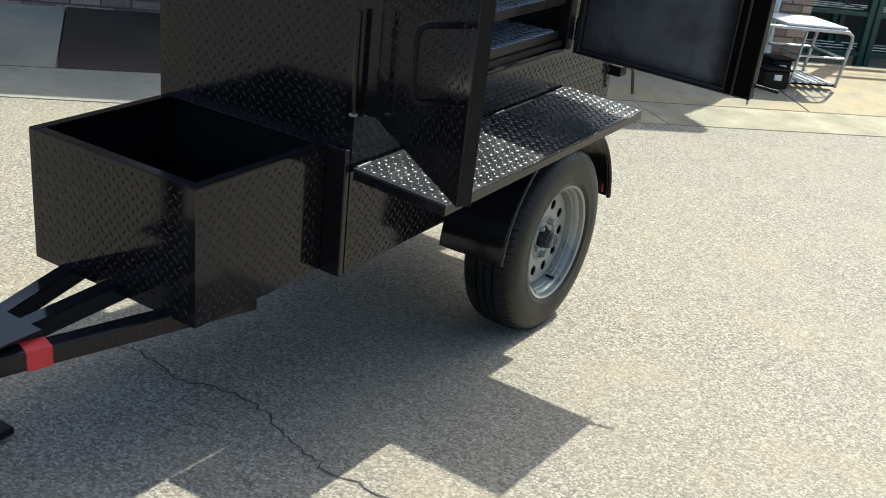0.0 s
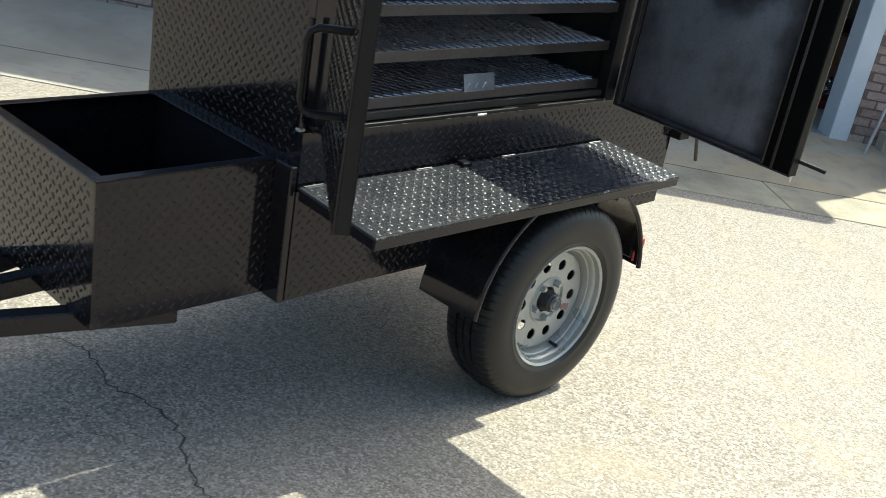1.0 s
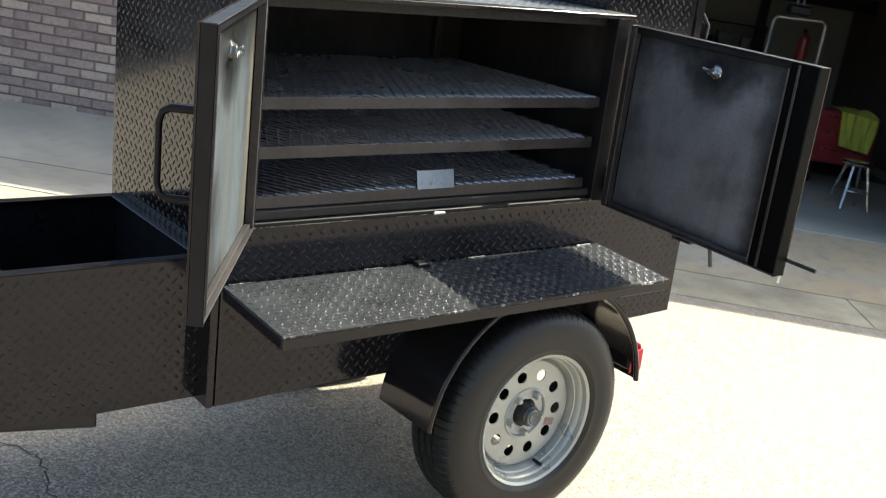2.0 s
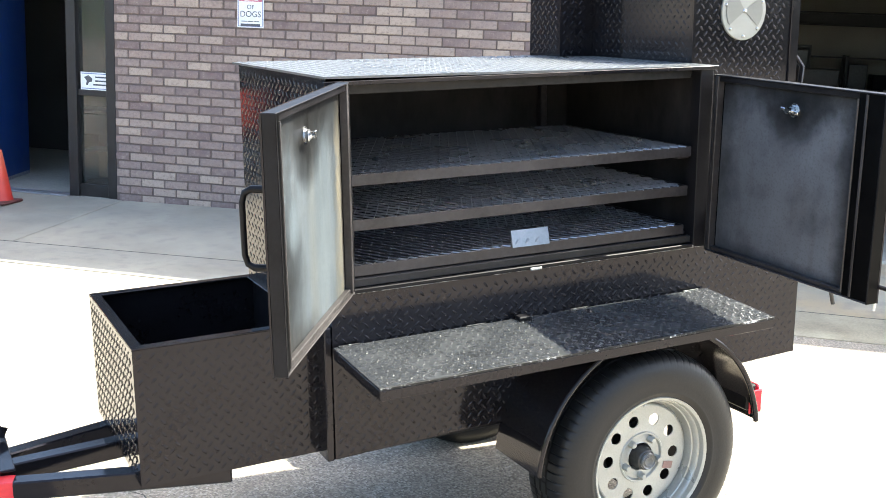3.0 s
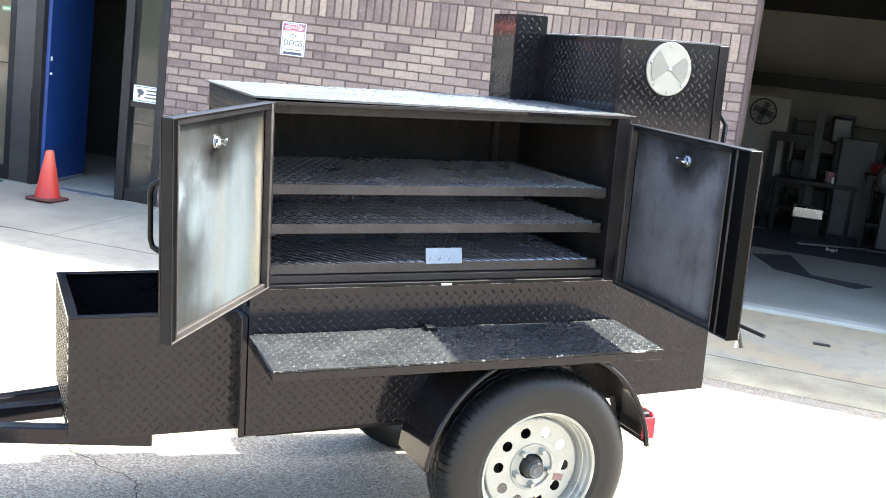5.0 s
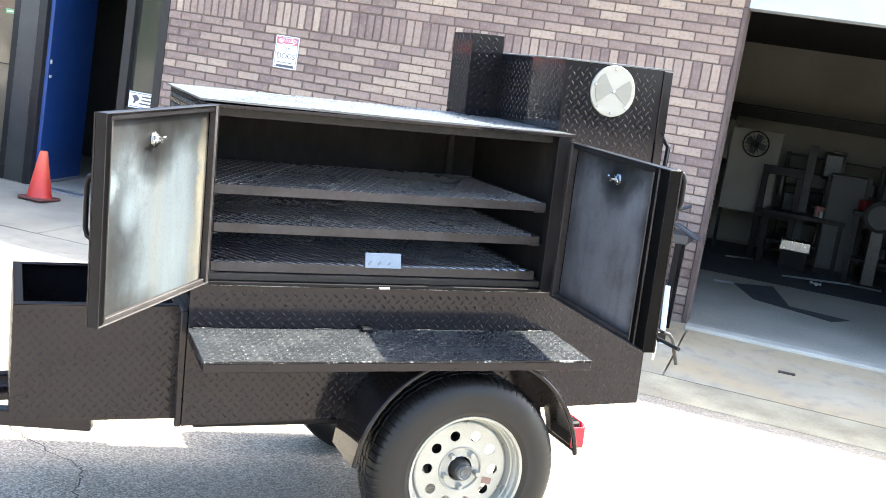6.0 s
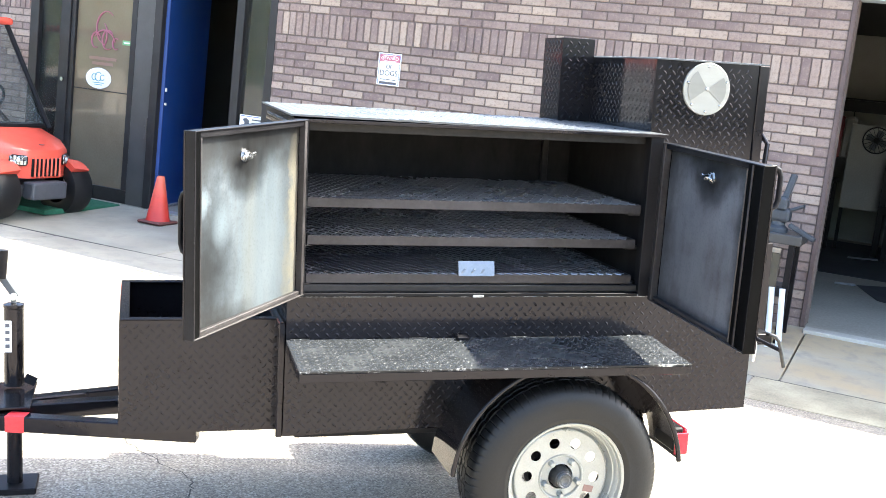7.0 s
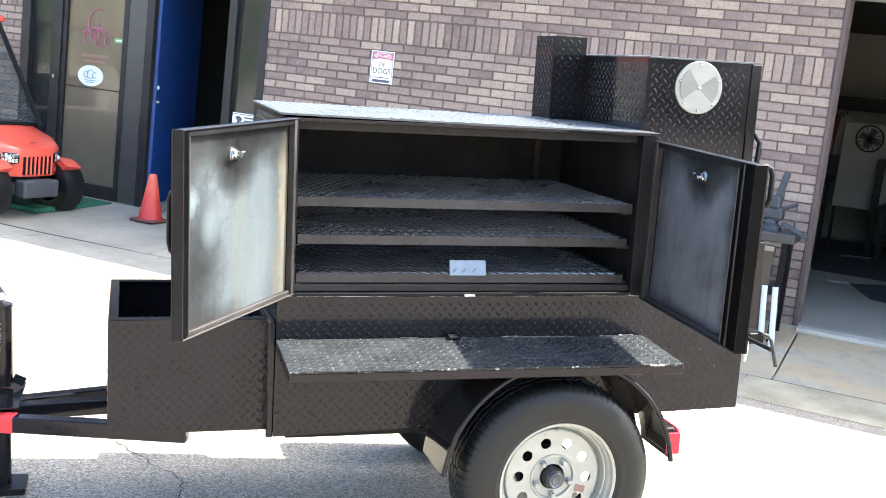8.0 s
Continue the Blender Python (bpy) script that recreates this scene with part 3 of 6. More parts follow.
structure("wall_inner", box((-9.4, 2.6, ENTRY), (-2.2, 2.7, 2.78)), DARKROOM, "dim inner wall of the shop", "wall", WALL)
# jamb of the garage opening
structure("jamb_left", box((GAR_L - 0.035, -0.012, SILL), (GAR_L - 0.003, 0.21, 2.449), 0.004), surface("dull_brown_trim", (0.07, 0.046, 0.043), (0.125, 0.085, 0.078), 8, (0.5, 0.7)), "dull brown steel edge trim of the garage opening", "trim", WALL)
structure("jamb_right", box((GAR_R, -0.03, SILL - 0.02), (GAR_R + 0.149, 0.2, 2.449), 0.006), WHITEPOST, "pale blue-grey painted door post", "door post", WALL)
# far greenery all round the drive
bm = bmesh.new()
N = 120
rows = [[], [], []]
for k in range(N):
    a = 2 * math.pi * k / N
    r = 60 + 8 * noise.noise((math.cos(a) * 3, math.sin(a) * 3, 1))
    h = 7 + 5 * noise.noise((math.cos(a) * 9, math.sin(a) * 9, 4)) + 2 * noise.noise((math.cos(a) * 31, math.sin(a) * 31, 4))
    for row, rr, z in zip(rows, (r, r + 1, r + 5), (-0.3, h * 0.7, h)):
        row.append(bm.verts.new((rr * math.cos(a), rr * math.sin(a), z)))
for lo, hi in zip(rows, rows[1:]):
    for k in range(N):
        bm.faces.new((lo[k], lo[(k + 1) % N], hi[(k + 1) % N], hi[k]))
tagged(as_object("backdrop", bm, LEAF, smooth=True), "distant belt of green trees round the lot", "tree line", kind="structure")


# ---- shop entrance ----
def in_wall(x0, x1, y0, y1, z0, z1, bev=0.004, bm=None):
    return box((x0, y0, z0), (x1, y1, z1), bev, bm)


entrance = thing("window_1", "dark bronze framed glass shop entrance", "shop entrance", WALL, kind="structure")
Z0, Z1 = ENTRY, 2.45
for u0, u1 in ((-7.5, -7.39), (-7.1, -6.98), (-5.95, -5.86), (-5.03, -4.945), (-4.68, FRONT_R)):
    part("mullion", in_wall(u0, u1, 0.0, 0.11, Z0, Z1), BRONZE, entrance)
part("panel", in_wall(-6.17, -5.95, 0.02, 0.09, Z0, Z1), PANEL, entrance, "wide grey bronze panel")
for u0, u1, z0, z1 in ((-7.39, -7.1, Z0, Z0 + 0.09), (-6.98, -6.17, Z0, Z0 + 0.13), (-4.945, -4.68, Z0, Z0 + 0.1), (-4.945, -4.68, 0.9, 0.95), (-7.39, -7.1, 2.36, Z1), (-6.98, -6.17, 2.36, Z1), (-4.945, -4.68, 2.36, Z1), (-5.86, -5.03, 2.3, Z1)):
    part("rail", in_wall(u0, u1, 0.02, 0.09, z0, z1), BRONZE, entrance)
part("stile", in_wall(-6.98, -6.93, 0.018, 0.092, Z0 + 0.13, 2.36), BRONZE, entrance)
part("stile", in_wall(-6.235, -6.17, 0.018, 0.092, Z0 + 0.13, 2.36), BRONZE, entrance)
for u0, u1, z0, z1 in ((-7.39, -7.1, Z0 + 0.09, 2.36), (-4.945, -4.68, Z0 + 0.1, 0.9), (-4.945, -4.68, 0.95, 2.36)):
    ob = part("pane", in_wall(u0, u1, 0.05, 0.056, z0, z1, 0), GLASS, entrance)
    ob.visible_shadow = False
part("pane", in_wall(-6.93, -6.235, 0.05, 0.056, Z0 + 0.13, 2.36, 0), BROWNPANE, entrance, "opaque brown pane toned like its reflections")
part("mid_rail", in_wall(-6.93, -6.235, 0.044, 0.0495, 1.12, 1.13, 0), BRONZE, entrance)
part("threshold", in_wall(-5.858, -5.032, -0.045, 0.1, ENTRY - 0.004, ENTRY + 0.007, 0.002), GALV, entrance, "worn aluminium threshold")
part("inner_casing", in_wall(-5.075, -5.035, 0.111, 0.16, Z0, 2.3), STICKER, entrance, "white painted inner casing")
part("pull_plate", in_wall(-5.972, -5.952, -0.006, 0.018, 0.72, 0.93, 0.002), PANEL, entrance)
part("lock_cylinder", tube([(-7.03, -0.001, 1.19), (-7.03, -0.02, 1.19)], 0.02, 14), CHROME, entrance, "chrome lock cylinder", True)


def decal(name, label, category, u, z, y, m=WALL):
    return thing(name, label, category, m @ pose(u, y, z))


def disc(rx, rz, y, thick=0.001, segs=40):
    bm = bmesh.new()
    return prism([(rx * math.cos(2 * math.pi * k / segs), rz * math.sin(2 * math.pi * k / segs)) for k in range(segs)], thick, pose(0, y, 0), bm)


oval = decal("oval_sticker", "white oval shop sticker with teal script on the glass", "sticker", -6.62, 1.24, 0.046)
part("backing", disc(0.16, 0.1, -0.0012), STICKER, oval)
for k, (x, z, r) in enumerate(((-0.05, 0.01, 0.032), (0.0, 0.015, 0.042), (0.05, 0.008, 0.026))):
    arc = [(x + r * math.cos(a), -0.0025, z + r * math.sin(a)) for a in [0.7 + 4.9 * j / 14 for j in range(15)]]
    part("script_stroke", tube(arc, 0.004, 5), TEAL, oval, "teal stroke")
for k, w in enumerate((0.14, 0.1)):
    part("printed_bar", box((-w / 2, -0.0025, -0.047 - 0.018 * k), (w / 2, -0.0013, -0.04 - 0.018 * k)), TEAL, oval)
script = decal("window_lettering", "faded pink script lettering on the shop glass", "lettering", -6.58, 1.63, 0.046)
for x, z, r, a0, a1 in ((0.02, 0.09, 0.12, 0.9, 4.6), (0.05, -0.02, 0.07, 0.7, 5.4), (-0.1, -0.03, 0.055, 0.3, 5.2), (-0.075, 0.02, 0.11, 5.4, 7.2), (0.15, -0.05, 0.04, 0.9, 5.4), (0.0, -0.14, 0.16, 0.5, 2.4)):
    part("script_stroke", tube([(x + r * math.cos(a0 + (a1 - a0) * j / 18), -0.001, z + 1.3 * r * math.sin(a0 + (a1 - a0) * j / 18)) for j in range(19)], [0.003 + 0.006 * math.sin(math.pi * (j + 1) / 20) for j in range(19)], 5), PINK, script)
for k, (w, z) in enumerate(((0.34, -0.2), (0.26, -0.25))):
    part("printed_bar", box((-w / 2, -0.0015, z - 0.014), (w / 2, -0.0003, z + 0.014)), FADED, script)
card = decal("green_card", "small green printed card behind the glass", "sticker", -6.3, 1.6, 0.046)
part("backing", box((-0.05, -0.0012, -0.022), (0.05, 0, 0.022)), surface("card_green", (0.12, 0.3, 0.12), (0.2, 0.42, 0.2), 40), card)
part("printed_bar", box((-0.035, -0.002, -0.006), (0.035, -0.0013, 0.006)), STICKER, card)
note = decal("camera_notice", "white notice with a black camera picture on the sidelight", "sticker", -4.785, 1.02, 0.02)
part("backing", box((-0.13, -0.0015, -0.07), (0.13, 0, 0.07), 0.0), STICKER, note)
part("border", box((-0.122, -0.0022, -0.062), (0.122, -0.0016, -0.056)), SIGNBLUE, note)
part("border", box((-0.122, -0.0022, 0.056), (0.122, -0.0016, 0.062)), SIGNBLUE, note)
part("camera_picture", prism([(-0.1, 0.03), (-0.06, 0.045), (-0.025, 0.02), (-0.03, -0.005), (-0.055, -0.01), (-0.07, -0.035), (-0.085, -0.03), (-0.075, 0.0)], 0.0008, pose(0, -0.0024, 0)), INK, note)
for k in range(3):
    part("printed_bar", box((0.0 - 0.02 * (k == 2), -0.0024, 0.026 - 0.03 * k), (0.1, -0.0016, 0.038 - 0.03 * k)), INK, note)

blue_door = thing("door_1", "blue painted shop door standing open inward", "door", WALL @ pose(-5.85, 0.06, ENTRY) @ pose(0, 0, 0, 0, 0, 104), kind="structure")
part("leaf", box((0.0, -0.022, 0.012), (0.9, 0.022, 2.16), 0.003), BLUE, blue_door)
part("door_sweep", box((0.02, -0.026, 0.0), (0.88, 0.026, 0.03), 0.002), surface("worn_sweep", (0.15, 0.15, 0.15), (0.4, 0.4, 0.4), 30), blue_door, "worn grey sweep")
part("latch", box((0.01, -0.045, 0.985), (0.035, -0.0225, 1.01), 0.004), GALV, blue_door, "bright latch")
part("latch", box((0.01, -0.04, 1.11), (0.028, -0.0225, 1.15), 0.004), GALV, blue_door, "bright latch")


# ---- signs ----
def warning_sign():
    s = thing("warning_sign", "white metal warning sign screwed to the brick wall", "sign", WALL @ pose(-3.44, -0.006, 1.628))
    w, h = 0.107, 0.132
    part("plate", box((-w, -0.003, -h), (w, 0, h), 0.0), STICKER, s)
    for lo, hi in (((-w + 0.008, -h + 0.008), (w - 0.008, -h + 0.012)), ((-w + 0.008, h - 0.012), (w - 0.008, h - 0.008)), ((-w + 0.008, -h + 0.012), (-w + 0.012, h - 0.012)), ((w - 0.012, -h + 0.012), (w - 0.008, h - 0.012))):
        part("border", box((lo[0], -0.0036, lo[1]), (hi[0], -0.003, hi[1])), SIGNBLUE, s)
    part("banner", box((-w + 0.013, -0.0037, 0.062), (w - 0.013, -0.003, h - 0.014)), SIGNRED, s, "red banner with a white oval")
    ring = part("oval", disc(0.082, 0.026, 0.0, 0.0008), STICKER, s)
    ring.location = (0, -0.0046, 0.09)
    oval2 = part("oval", disc(0.076, 0.022, 0.0, 0.0006), SIGNRED, s)
    oval2.location = (0, -0.0053, 0.09)
    flat = lambda z, y=-0.0036: pose(0, y, z, 90, 0, 0)
    words("lettering", "BEWARE", 0.036, flat(0.09, -0.0058), STICKER, s)
    words("lettering", "OF", 0.047, flat(0.02), INK, s)
    words("lettering", "DOGS", 0.062, flat(-0.033), INK, s)
    part("printed_bar", box((-0.08, -0.0037, -0.121), (0.08, -0.003, -0.103)), INK, s)
    for x in (-0.052, 0.0, 0.05):
        part("printed_bar", box((x - 0.022, -0.0037, -0.088), (x + 0.022, -0.003, -0.082)), INK, s)
    return s


warning_sign()


# ---- the smoker trailer ----
LEAN = pose(0, 0, 0, 3.2, 0, 0)  # it stands nose down on its jack
trailer = thing("smoker_trailer", "gloss black tread plate barbecue smoker trailer with open doors", "trailer", LEAN)
FACE, Y0, Y1, BACK = 0.02, -0.911, 0.772, -0.706
LOW, BAND, TOP = 0.436, 0.9, 1.463
tread_plate("side_panel", (FACE, Y0, LOW), (0, 1, 0), (0, 0, 1), Y1 - Y0, BAND - LOW, trailer, low=lambda s: max(0.0, (s - 0.9) * 0.058))
tread_plate("end_panel", (BACK, Y0, LOW), (1, 0, 0), (0, 0, 1), FACE - BACK - 0.006, TOP - LOW + 0.0105, trailer)
part("rear_panel", box((BACK, Y1 - 0.006, LOW + 0.045), (FACE - 0.006, Y1, BAND), 0.001), BLACK, trailer)
part("back_panel", box((BACK - 0.005, Y0 + 0.006, LOW), (BACK, Y1 - 0.006, BAND), 0.001), BLACK, trailer)
part("floor_panel", box((BACK, Y0 + 0.006, LOW + 0.002), (FACE - 0.006, 0.0, LOW + 0.008)), SATIN, trailer)
part("floor_panel", box((BACK, 0.001, LOW + 0.05), (FACE - 0.006, Y1 - 0.007, LOW + 0.056)), SATIN, trailer)
part("corner_post", box((-0.0525, Y0 - 0.022, LOW - 0.004), (FACE - 0.002, Y0 - 0.001, 0.812), 0.003), BLACK, trailer)

# cooking chamber
CY0, CY1, DEEP = Y0 + 0.02, 0.349, -0.718
part("chamber_back", box((DEEP - 0.005, CY0, BAND), (DEEP, CY1, TOP - 0.004)), CHAMBER, trailer, "sooty dark steel back wall")
part("chamber_floor", box((DEEP, CY0, BAND - 0.006), (FACE - 0.007, CY1, BAND)), CHAMBER, trailer)
part("chamber_side", box((DEEP, CY1 - 0.03, BAND + 0.0005), (FACE, CY1, TOP - 0.004)), CHAMBER, trailer)
part("chamber_liner", box((DEEP, CY0 + 0.0005, BAND + 0.001), (FACE - 0.03, CY0 + 0.006, TOP - 0.005)), CHAMBER, trailer)
part("chamber_ceiling", box((DEEP, CY0 + 0.007, TOP - 0.03), (FACE - 0.04, CY1 - 0.031, TOP - 0.02)), CHAMBER, trailer)
part("chamber_post", box((DEEP + 0.002, 0.19, BAND + 0.002), (DEEP + 0.03, 0.215, TOP - 0.03), 0.003), BAR, trailer, "pale angle post")
for y0, y1, z0, z1, name in ((CY0, CY0 + 0.028, BAND, TOP - 0.004, "door_frame_stile"), (CY1 - 0.05, CY1 - 0.001, BAND, TOP - 0.004, "door_frame_stile"), (CY0 + 0.028, CY1 - 0.05, TOP - 0.04, TOP - 0.004, "door_frame_head"), (CY0 + 0.028, CY1 - 0.05, BAND, BAND + 0.012, "door_frame_sill")):
    back = 0.045 if "head" in name else 0.0
    part(name, box((FACE - 0.03 - back, y0, z0), (FACE + 0.012 - back, y1, z1), 0.002), SOOT if "head" in name else SATIN, trailer)
tread_plate("roof_panel", (DEEP - 0.015, Y0 - 0.012, TOP + 0.012), (1, 0, 0), Vector((0, 1, -0.0095)).normalized(), 0.778, CY1 - Y0 + 0.018, trailer, mat=PALETOP, thick=0.006, label="dusty tread plate lid with sun and sky sheen in its colour", lug=0.002)
part("roof_lip", box((0.028, Y0 - 0.012, TOP - 0.012), (0.0465, CY1 + 0.006, TOP - 0.0012), 0.001), BLACK, trailer)
# Sun sparkle along the chipped seam is painted in as pale flecks.
part("sill_strip", tube([(FACE + 0.006, CY0 + 0.01, BAND + 0.004), (FACE + 0.006, CY1 - 0.01, BAND + 0.004)], 0.006, 8), SEAMGLINT, trailer, "chipped seam with sun glints in its colour")
part("latch_catch", box((FACE + 0.004, -0.3, BAND - 0.002), (FACE + 0.017, -0.262, BAND + 0.006), 0.002), WORN, trailer, "bright catch")


# racks of expanded steel
def rack(name, z, y0, y1, inset):
    top = part(name, box((FACE - 0.004 - inset, y0, z - 0.03), (FACE + 0.0 - inset, y1, z), 0.001), BAR, trailer, "grill rack of expanded steel in an angle frame")
    part("rest_tab", box((FACE - 0.03 - inset, y0 - 0.02, z - 0.034), (FACE + 0.006 - inset, y0 + 0.012, z - 0.0305), 0.001), BAR, top)
    part("rear_bar", box((-0.685, y0, z - 0.03), (-0.681, y1, z), 0.001), BAR, top)
    for y in (y0, y1 - 0.004):
        part("side_bar", box((-0.6805, y, z - 0.03), (FACE - 0.0045 - inset, y + 0.004, z), 0.0), BAR, top)
    verts, faces = [], []
    wide, half, t = 0.0165, 0.032, 0.0012
    rows, cols = int((y1 - y0 - 0.012) / wide), int(0.71 / half)
    for i in range(rows):
        for j in range(cols + 1):
            x = -0.679 + j * half
            y = y0 + 0.006 + i * wide + (wide * 0.93 if (i + j) % 2 else 0.0)
            k = len(verts)
            for dy, dz in ((-t, -0.0026), (t, 0.0008), (t, 0.002), (-t, -0.0014)):
                verts.append((min(x, FACE + 0.0008 - inset), y + dy, z + 0.0012 + dz + (0.0007 if j % 2 else -0.0007)))
            if j:
                for q in range(4):
                    r = (q + 1) % 4
                    faces.append((k - 4 + q, k + q, k + r, k - 4 + r))
    me = bpy.data.meshes.new("expanded_mesh")
    me.from_pydata(verts, [], faces)
    me.materials.append(MESHSTEEL)
    tagged(new("expanded_mesh", me), kind="stuff").parent = top
    return top


for z, y0, y1, inset in ((1.216, CY0 + 0.032, 0.29, 0.006), (1.097, CY0 + 0.036, 0.277, 0.0), (0.97, CY0 + 0.038, 0.28, 0.014)):
    rack("grill_rack", z, y0, y1, inset)
    for x in (-0.5, -0.03):
        part("rack_bracket", box((x - 0.03, 0.262, z - 0.041), (x + 0.012, CY1 - 0.031, z - 0.031), 0.001), BAR, trailer)
    part("rack_runner", box((DEEP + 0.03, CY0 + 0.0065, z - 0.038), (FACE - 0.03, CY0 + 0.04, z - 0.031), 0.0), BAR, trailer)
part("drip_pan_lip", box((FACE - 0.02, CY0 + 0.03, BAND + 0.013), (FACE - 0.004, 0.3, 0.936), 0.002), SOOT, trailer)
lift = Vector((-0.25, 0, 0.97)).normalized()
flap = tread_plate("drip_flap", (FACE - 0.008, -0.347, 0.966), (0, 1, 0), lift, 0.125, 0.05, trailer, ALU, 0.003, "bare bright tread plate tab", lug=0.0034)

# folding shelf along the side
TIP = pose(0.03, 0.008, 0.76) @ pose(0, 0, 0, 0, 3.3, 0)
shelf = part("side_shelf", box((0.001, -0.917, -0.022), (0.295, 0.352, -0.0065), 0.001), BLACK, trailer, "folded-down tread plate shelf")
shelf.matrix_local = TIP
tread_plate("shelf_top", (0.0, -0.92, 0.0), (1, 0, 0), (0, 1, 0), 0.302, 1.275, shelf, DUSTY, thick=0.006, label="dusty tread plate top", lug=0.003)
part("rim_wear", box((0.2985, -0.9195, -0.0062), (0.3032, 0.3545, 0.0008), 0.001), FLECKED, shelf, "chipped paint on the rim")
part("shelf_edge", box((0.2965, -0.9205, -0.034), (0.3025, 0.3555, -0.0063), 0.0015), BLACK, shelf)
for y in (-0.9205, 0.3505):
    part("shelf_end", box((0.002, y, -0.033), (0.296, y + 0.005, -0.0063), 0.001), BLACK, shelf)
# Bright spots on the hinges: worn paint with highlights painted in.
for y in (-0.876, -0.487, -0.136, 0.29):
    part("hinge", tube([(0.002, y - 0.03, 0.0), (0.002, y + 0.03, 0.0)], 0.0034, 10), FLECKED, shelf, "hinge with worn paint and painted glints", True)
part("shelf_catch", box((0.002, -0.36, 0.0005), (0.03, -0.32, 0.013), 0.003), SATIN, shelf)
for y in (-0.6, 0.24):
    part("shelf_bracket", bar((0.002, y, -0.14), (0.2, y, -0.03), 0.012, 0.02), BLACK, shelf)


# chamber doors: shallow pans with a recessed liner
def chamber_door(name, label, hinge, angle, width, z0, z1, s, liner, stile, bolt_x, bolt_z, sag):
    """A pan 40 mm deep that hangs at hinge. s is 1 where its outer skin looks along local +y, else -1."""

    def span(x0, x1, y0, y1, za, zb, bev=0.0015):
        a, b = sorted((y0 * s, y1 * s))
        return box((x0, a, za), (x1, b, zb), bev)

    body = part(name, span(0.0, width, 0.035, 0.0385, z0, z1, 0.0), BLACK, trailer, label)
    body.matrix_local = pose(*hinge, 0, 0, angle) @ pose(0, 0, z1, 0, sag, 0) @ pose(0, 0, -z1)
    f = 0.004
    for nm, mat, dims in (
        ("pan_edge", SATIN, (0, f, 0.0, 0.0348, z0, z1)),
        ("pan_edge", STILEBLACK if s > 0 else SATIN, (width - f, width, 0.0, 0.0348, z0, z1)),
        ("edge_wear", SATIN, (width - f, width + 0.0008, -0.0012, 0.0002, z0, z1)),
        ("pan_edge", SATIN, (f, width - f, 0.0, 0.0348, z1 - f, z1)),
        ("pan_edge", BAR, (f, width - f, 0.0, 0.0348, z0, z0 + f)),
        ("liner_stile", BAR, (f, 0.02, 0.002, 0.026, z0 + f, z1 - f)),
        ("liner_stile", STILEBLACK, (width - stile, width - f, 0.003, 0.026, z0 + f, z1 - f)),
        ("liner_sheet", liner, (0.02, width - stile, 0.027, 0.0305, z0 + f, z1 - f)),
        ("liner_rail", BAR, (0.02, width - stile, 0.01, 0.0265, z0 + f, z0 + 0.016)),
        ("liner_rail", SATIN, (0.02, width - stile, 0.006, 0.0265, z1 - 0.02, z1 - f)),
    ):
        part(nm, span(*dims), mat, body)
    part("weld_seam", tube([(width - stile - 0.002, 0.003 * s, z0 + 0.01), (width - stile - 0.002, 0.003 * s, z1 - 0.02)], 0.003, 6), BAR, body, "pale weld seam")
    bolt = part("latch_bolt", tube([(bolt_x, 0.028 * s, bolt_z), (bolt_x, -0.004 * s, bolt_z)], 0.009, 12), CHROME, body, "zinc bolt with a washer and nut", True)
    part("washer", tube([(bolt_x, 0.0268 * s, bolt_z), (bolt_x, 0.0238 * s, bolt_z)], 0.02, 18), CHROME, bolt, "", True)
    part("nut", tube([(bolt_x, 0.0235 * s, bolt_z), (bolt_x, 0.013 * s, bolt_z)], 0.0145, 6), CHROME, bolt)
    part("wing", bar((bolt_x - 0.034, 0.006 * s, bolt_z + 0.004), (bolt_x + 0.034, 0.006 * s, bolt_z - 0.004), 0.006, 0.009, None, 0.002), CHROME, bolt)
    if s > 0:
        part("stile_ridge", span(width - 0.066, width - 0.058, -0.001, 0.0029, z0 + 0.006, z1 - 0.006, 0.001), BAR, body, "ridge with rubbed paint")
        tread_plate("outer_skin", (width, 0.04, z0), (-1, 0, 0), (0, 0, 1), width, z1 - z0, body, thick=0.0012)
    else:
        tread_plate("outer_skin", (0, -0.04, z0), (1, 0, 0), (0, 0, 1), width, z1 - z0, body, thick=0.0012)
    for z in (z0 + 0.08, z1 - 0.08):
        part("hinge_barrel", tube([(-0.006, 0.03 * s, z - 0.04), (-0.006, 0.03 * s, z + 0.04)], 0.011, 12), BLACK, body, "", True)
    return body


def grip(body, x, y0, y1, z0, z1, r=0.008):
    """A bent bar handle that stands off a door."""
    k = 0.025 * (1 if y1 > y0 else -1)
    pts = [(x, y0, z0), (x, y1 - k, z0), (x, y1 - 0.3 * k, z0 + 0.008), (x, y1, z0 + 0.028), (x, y1, z1 - 0.028), (x, y1 - 0.3 * k, z1 - 0.008), (x, y1 - k, z1), (x, y0, z1)]
    return part("handle", tube(pts, r, 12), SATIN, body, "bent bar handle", True)


left_door = chamber_door("chamber_door", "open smoker door with a bare stained steel liner", (0.095, -0.875, 0), -36, 0.615, 0.919, 1.463, -1, LINER_L, 0.03, 0.34, 1.38, 1.3)
grip(left_door, 0.5, -0.04, -0.14, 1.12, 1.29)
left_door.scale = (1.0, 0.84, 1.0)  # a shallower pan than the other door's
right_door = chamber_door("chamber_door", "open smoker door with a smoke-darkened liner", (0.056, 0.328, 0), -2.2, 0.662, 0.893, 1.437, 1, LINER_R, 0.092, 0.322, 1.361, 1.0)
grip(right_door, 0.52, 0.04, 0.14, 1.295, 1.42)
